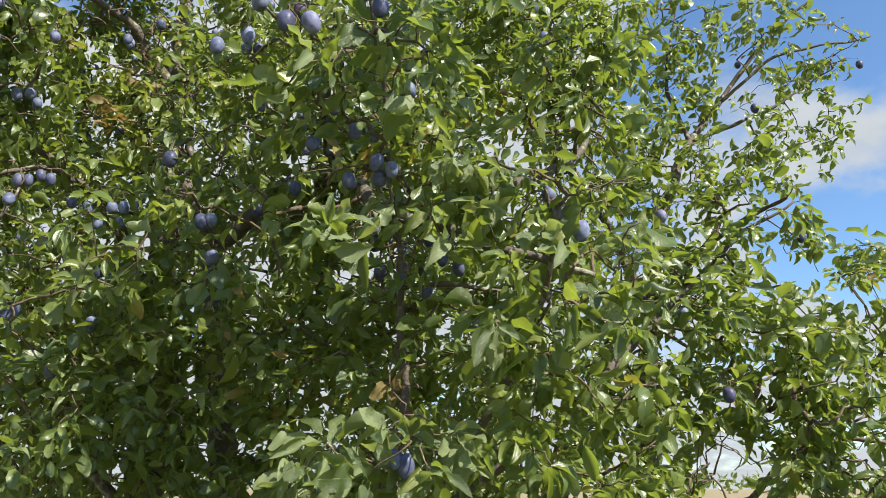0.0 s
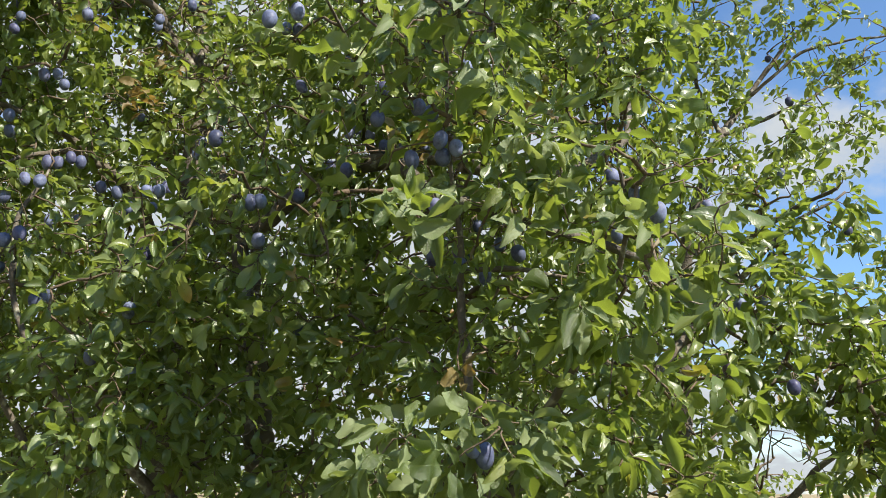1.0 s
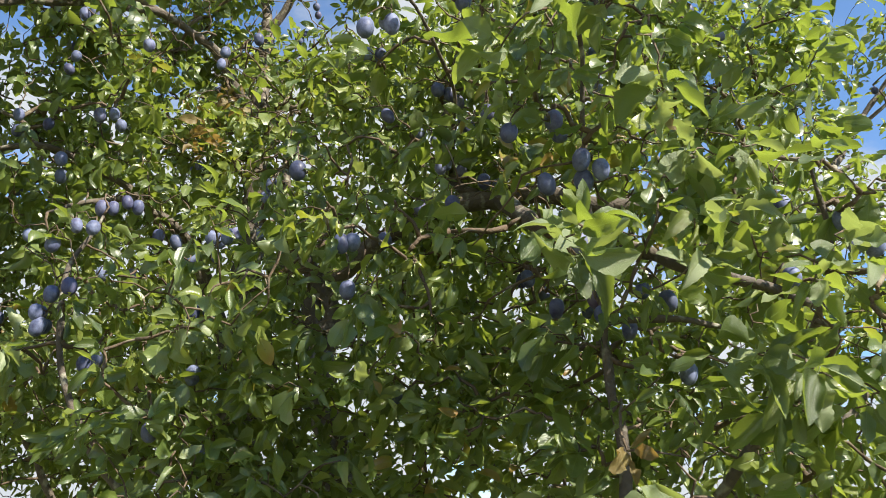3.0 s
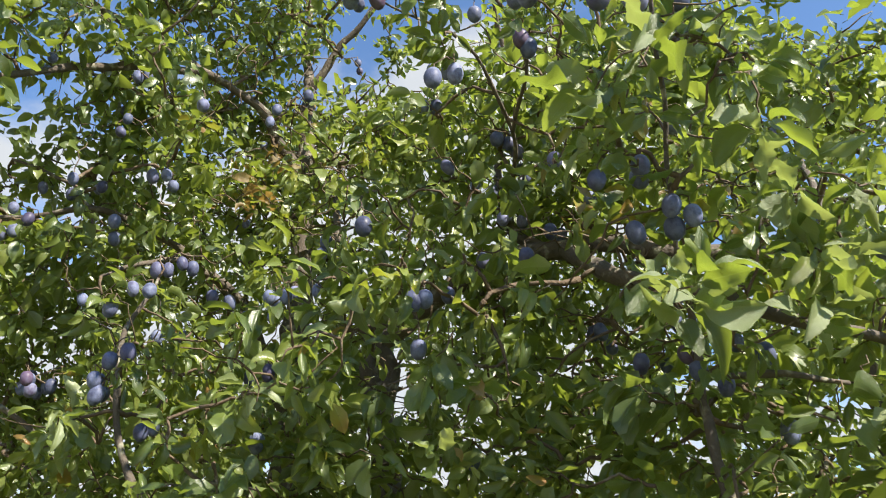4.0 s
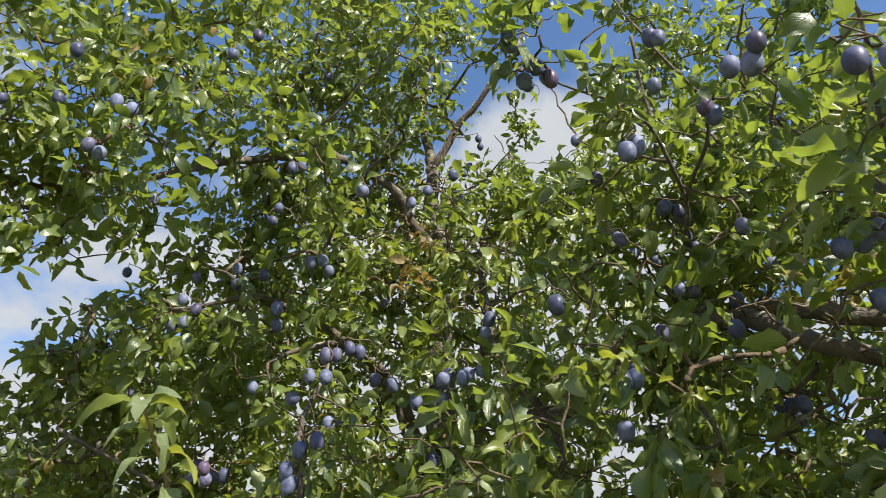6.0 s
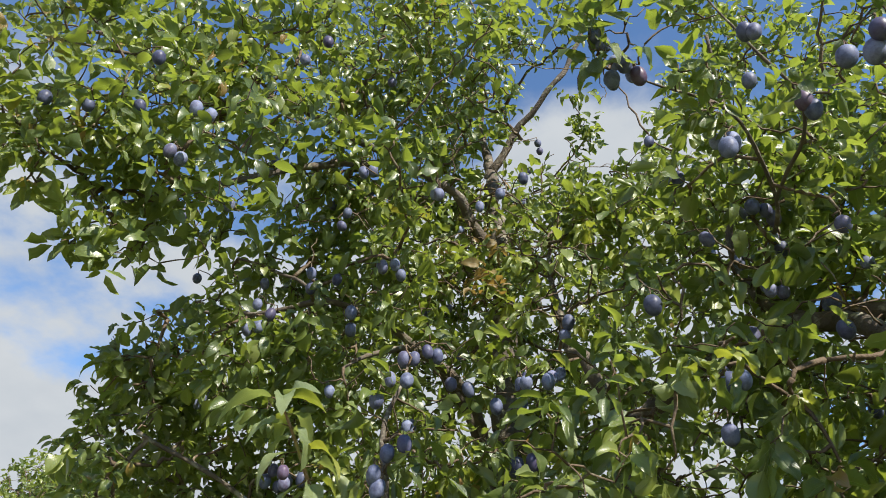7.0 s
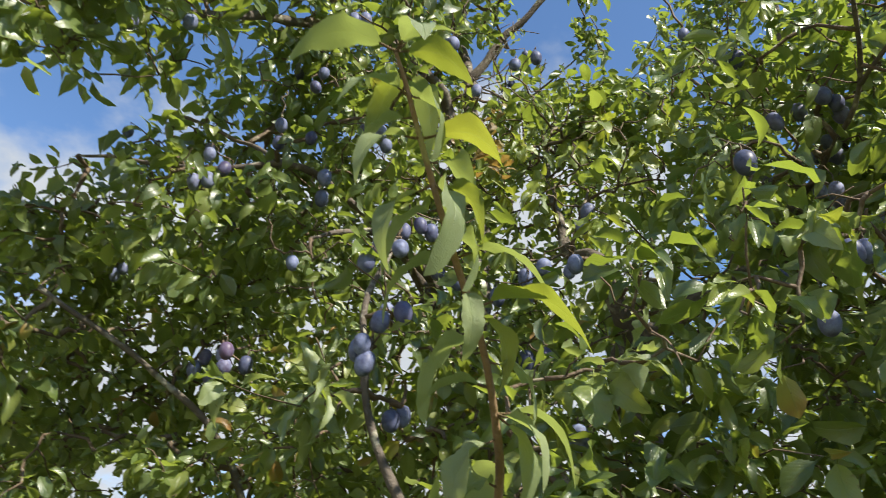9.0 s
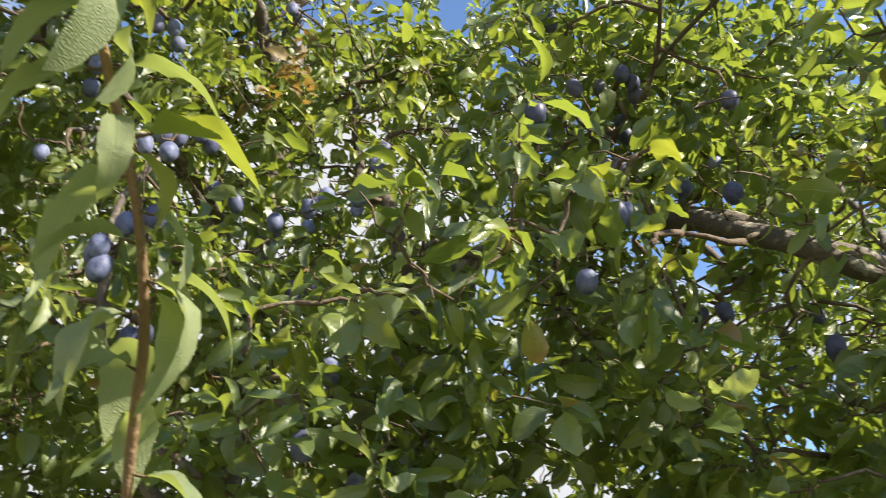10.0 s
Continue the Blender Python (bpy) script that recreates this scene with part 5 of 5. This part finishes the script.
twigs = []
leaf_rows = [[] for _ in TREES]
spray_rows, fruit_rows = [], []
for goal, what, more in goals:
    i = wood.nearest(goal)
    start, tree_no, mother = wood.p[i].copy(), int(wood.tree[i]), int(wood.twig[i])
    gap = goal - start
    dist = np.linalg.norm(gap)
    me_no = len(twigs)
    steps = max(3, int(dist / 0.03))
    bow = unit(np.cross(gap, rng.normal(size=3))) * dist * rng.uniform(0.02, 0.09)
    line = []
    for s in range(steps + 1):
        f = s / steps
        line.append(start + gap * f + bow * math.sin(math.pi * f) + np.array((0, 0, 0.10 * dist * f * (1 - f) * 2)) + (rng.normal(size=3) * 0.004 if 0 < s < steps else 0))
    twigs.append([tree_no, mother, np.array(line), 1])
    while mother >= 0:
        twigs[mother][3] += 1
        mother = twigs[mother][1]
    for q in line[1:]:
        wood.add(q, tree_no, me_no)
    way = unit(unit(gap) * 0.7 + rng.normal(size=3) * 0.45 + np.array((0, 0, 0.25)))
    if what == "shoot":
        broad = tree_no == 1 and goal[0] < -1.25 and goal[2] > 2.35 and goal[1] < 2.0
        leaf_rows[tree_no] += open_side(leaves_on_shoot(goal - way * 0.02, way, rng.uniform(0.03, 0.08), int(rng.integers(4, 7) if broad else rng.integers(5, 10)), np.clip(rng.normal(0.041 if tree_no == 0 else 0.048 if broad else 0.039, 0.009), 0.022, 0.060), 0.75))
    elif what == "spray":
        n, size, tone = more
        spray_rows.append((tree_no, tone, leaves_on_shoot(goal - way * 0.015, unit(way + np.array((0, -0.5, -1.5 if tone > 0.85 else 0))), 0.035, n, size, 0.6)))
    elif what == "fruit":
        fruit_rows.append(goal)

for tree_no, root in enumerate(TREES):
    verts, faces = [], []
    for no, mother, line, load in twigs:
        if no != tree_no:
            continue
        r0 = min(0.0012 + 0.00045 * load ** 0.6, 0.0065)
        rows = np.column_stack([line, np.linspace(r0, max(0.0011, r0 * 0.55), len(line))])
        tube(rows, 3 if load < 4 else 4 if load < 8 else 6, verts, faces)
    part("brushwood", mesh_from("brushwood", np.array(verts) - np.array(root.location), faces, TWIG), root, "thin brown twigs and fruit spurs", kind="stuff")
    if tree_no < 3:
        # the outermost leaves towards the path are single leaves
        leaf_rows[tree_no].sort(key=lambda row: row[0][1])
        spare = max(0, 300 - sum(len(rows) for no, tone, rows in spray_rows if no == tree_no))
        spray_rows.append((tree_no, 0.12 if tree_no == 0 else 0, leaf_rows[tree_no][:spare]))
        del leaf_rows[tree_no][:spare]
    rows = [(p - np.array(root.location), a, n, s) for p, a, n, s in leaf_rows[tree_no]]
    part("foliage", many_leaves("foliage", SHAPES_NEAR if tree_no == 0 else SHAPES, rows, LEAF), root, "dense green pointed oval leaves", kind="stuff")

# leaves that stand out one by one
FINE = {m: [leaf_mesh("leaf", s, m) for s in SHAPES_FINE] for m in (LEAF, LEAF_FRESH_SUNLIT, LEAF_YELLOW_BACKLIT, LEAF_DRY)}
YOUNG = [[leaf_mesh("leaf", (s[0][:-6], s[1][:-6], s[2][:-3]), m) for s in SHAPES_YOUNG] for m in (LEAF_FRESH_SUNLIT, LEAF_YELLOW_BACKLIT)]


def leaf_pose(pos, axis, normal, size):
    x = np.cross(axis, normal)
    p = pos + axis * size * 0.18
    return Matrix([(*(size * np.array((x[k], axis[k], normal[k]))), p[k]) for k in range(3)] + [(0, 0, 0, 1)])


spray_rows.sort(key=lambda spray: min(row[0][1] for row in spray[2]) if spray[2] else 9.0)
singles, rest = [0] * len(TREES), {}
for tree_no, tone, rows in spray_rows:
    for n, (pos, axis, normal, size) in enumerate(rows):
        material = LEAF_DRY if tone < 0 else LEAF_YELLOW_BACKLIT if tone > 0.85 else LEAF_FRESH_SUNLIT if rng.random() < tone else LEAF
        if singles[tree_no] >= 300:
            rest.setdefault((tree_no, material), []).append((pos - np.array(TREES[tree_no].location), axis, normal, size))
            continue
        ob = part("leaf", FINE[material][(singles[tree_no] + n) % len(SHAPES_FINE)], TREES[tree_no])
        ob.matrix_parent_inverse = Matrix.Translation(TREES[tree_no].location).inverted()
        ob.matrix_basis = leaf_pose(pos, axis, normal, size)
        singles[tree_no] += 1
# the sprays farther in, one mesh for each leaf colour
for (tree_no, material), rows in rest.items():
    part("spray_foliage", many_leaves("spray_foliage", SHAPES_FINE, rows, material), TREES[tree_no], material.name + " sprays in the sun", kind="stuff")

# ---- the fruit ----


def plum_body(stretch, seed):
    """An egg-shaped plum hanging from the origin of its stalk, with a shallow groove down one side."""
    verts, faces, sides, rings = [], [], 16, 11
    for j in range(rings + 1):
        t = math.pi * j / rings
        for k in range(sides):
            a = 2 * math.pi * k / sides
            r = 0.0152 * math.sin(t) ** 0.92 if 0 < j < rings else 0.0004
            r *= 1 - 0.022 * math.exp(-(math.sin(a / 2) / 0.16) ** 2)
            z = 0.0152 * stretch * math.cos(t)
            if t < 0.5:
                z -= 0.0022 * (1 - t / 0.5) ** 1.5
            r *= 1 + 0.05 * math.cos(t)
            verts.append((r * math.cos(a), r * math.sin(a), z - 0.034 + 0.0))
    for j in range(rings):
        for k in range(sides):
            a, b = j * sides + k, j * sides + (k + 1) % sides
            faces.append((a, a + sides, b + sides, b))
    faces.append(tuple(range(sides)))
    faces.append(tuple(rings * sides + k for k in reversed(range(sides))))
    return mesh_from("plum", verts, faces, PLUM)


def build_fruit():
    bodies = [plum_body(s, i) for i, s in enumerate((1.2, 1.26, 1.32, 1.4))]
    verts, faces = [], []
    tube(np.array([(0, 0, 0.001, .0013), (.0008, 0, -.006, .001), (.0004, .0006, -.012, .001), (0, 0, -.019, .0013)]), 6, verts, faces)
    stalk_mesh = mesh_from("stalk", verts, faces, TWIG)
    for n, top in enumerate(fruit_rows):
        size = rng.uniform(0.76, 0.95)
        m = pose(*top, rng.normal() * 9, rng.normal() * 9, rng.uniform(0, 360)) @ Matrix.Scale(size, 4)
        ob = new("plum", bodies[n % 4])
        ob.matrix_basis = m
        tagged(ob, label="ripe blue plum with pale waxy bloom hanging from a twig", category="plum", group="plums on the trees")
        part("stalk", stalk_mesh, ob, "thin green-brown stalk")


build_fruit()

# ---- young shoot that leans out of the row ----


def build_young_shoot(rows, seed, first, last, size, every, known, label):
    """An upright leafy sucker: stem and single leaves, each on its own petiole. Below its crown they follow the stem by the golden angle;
    known: height on the stem, compass angle, rise, length and tone of each crown leaf."""
    own = np.random.default_rng(seed)
    root = new("plum_sucker")
    root.location = rows[0][:3]
    tagged(root, label=label, category="shoot", group="young shoots at the row's edge")
    line = smooth_line(rows, 0.012)
    line[:, :3] += np.array([noise.noise_vector(Vector(r[:3]) * 14) for r in line]) * 0.006
    verts, faces = [], []
    tube(line, 8, verts, faces, 0.12)
    part("stem", mesh_from("stem", np.array(verts) - np.array(root.location), faces, STEM), root, "reddish-brown young stem")
    pv, pf = [], []
    tube(np.array([(0, 0.03, -0.004, .012), (0, -0.06, 0.0, .016), (0, -0.13, 0.012, .018), (0, -0.2, 0.03, .022)]), 6, pv, pf)
    petiole = mesh_from("petiole", pv, pf, STEM)

    def leaf(at, axis, length, tone):
        normal = np.array((0.1, -0.25, 1.0)) + own.normal(size=3) * 0.22
        normal = unit(normal - axis * normal.dot(axis))
        ob = part("leaf", YOUNG[tone][int(own.integers(len(YOUNG[tone])))], root)
        ob.matrix_parent_inverse = Matrix.Translation(root.location).inverted()
        ob.matrix_basis = leaf_pose(at, axis, normal, length)
        part("petiole", petiole, ob, "thin reddish leaf stalk")

    turn = 0.0
    z = first
    while z < last:
        i = int(np.abs(line[:, 2] - z).argmin())
        turn += 2.4 + own.normal() * 0.3
        rise = own.uniform(-0.1, 0.5)
        leaf(line[i, :3], np.array((math.cos(turn) * math.cos(rise), math.sin(turn) * math.cos(rise), math.sin(rise))), size * own.uniform(0.8, 1.15), 0)
        z += every * own.uniform(0.7, 1.3)
    for z, turn, rise, length, tone in known:
        i = int(np.abs(line[:, 2] - z).argmin())
        turn, rise = radians(turn), radians(rise)
        leaf(line[i, :3], np.array((math.cos(turn) * math.cos(rise), math.sin(turn) * math.cos(rise), math.sin(rise))), length, tone)
    return root


# angle 0 points along the row, 270 to the path
# tone 1 colours a backlit leaf yellow
CROWN_UPPER = [
    (1.915, 200, 25, 0.046, 0),
    (1.915, 20, 30, 0.036, 1),
    (1.912, 330, 35, 0.034, 0),
    (1.908, 300, 5, 0.040, 0),
    (1.905, 120, 30, 0.036, 1),
    (1.900, 60, 20, 0.034, 0),
    (1.895, 225, 10, 0.036, 0),
    (1.890, 345, -20, 0.032, 0),
    (1.885, 165, 15, 0.034, 0),
    (1.876, 345, 10, 0.044, 1),
    (1.872, 215, -10, 0.042, 0),
    (1.865, 30, 20, 0.032, 0),
    (1.852, 320, -35, 0.042, 0),
    (1.852, 195, -30, 0.046, 0),
    (1.848, 15, 5, 0.032, 1),
]
CROWN_LOWER = [
    (1.838, 160, 10, 0.034, 0),
    (1.835, 345, -20, 0.030, 0),
    (1.824, 355, 30, 0.040, 0),
    (1.820, 175, 0, 0.040, 0),
    (1.808, 318, -62, 0.032, 0),
    (1.806, 350, 25, 0.052, 1),
    (1.802, 20, -25, 0.038, 1),
    (1.790, 150, 5, 0.042, 0),
    (1.782, 345, -10, 0.034, 0),
    (1.775, 190, 15, 0.036, 0),
    (1.768, 0, 10, 0.044, 0),
    (1.764, 330, -15, 0.040, 0),
    (1.760, 345, -35, 0.045, 0),
    (1.758, 215, -25, 0.042, 0),
    (1.745, 110, 10, 0.044, 0),
]
build_young_shoot([(-.66, 1.42, .0, .009), (-.7, 1.36, .7, .007), (-.78, 1.16, 1.4, .0042), (-.84, 1.035, 1.68, .0026), (-.840, .975, 1.755, .0022), (-.866, .91, 1.83, .0018), (-.898, .866, 1.915, .0011)],
                  3, 1.3, 1.735, 0.042, 0.013, CROWN_UPPER + CROWN_LOWER, "young plum shoot with pale drooping leaves and reddish stem")
build_young_shoot([(-.86, 1.42, .0, .008), (-.9, 1.36, .7, .006), (-.95, 1.2, 1.4, .004), (-.965, 1.14, 1.60, .003), (-.985, 1.10, 1.72, .0016)],
                  5, 1.3, 1.72, 0.042, 0.0085, [], "short young plum shoot with pale green leaves")
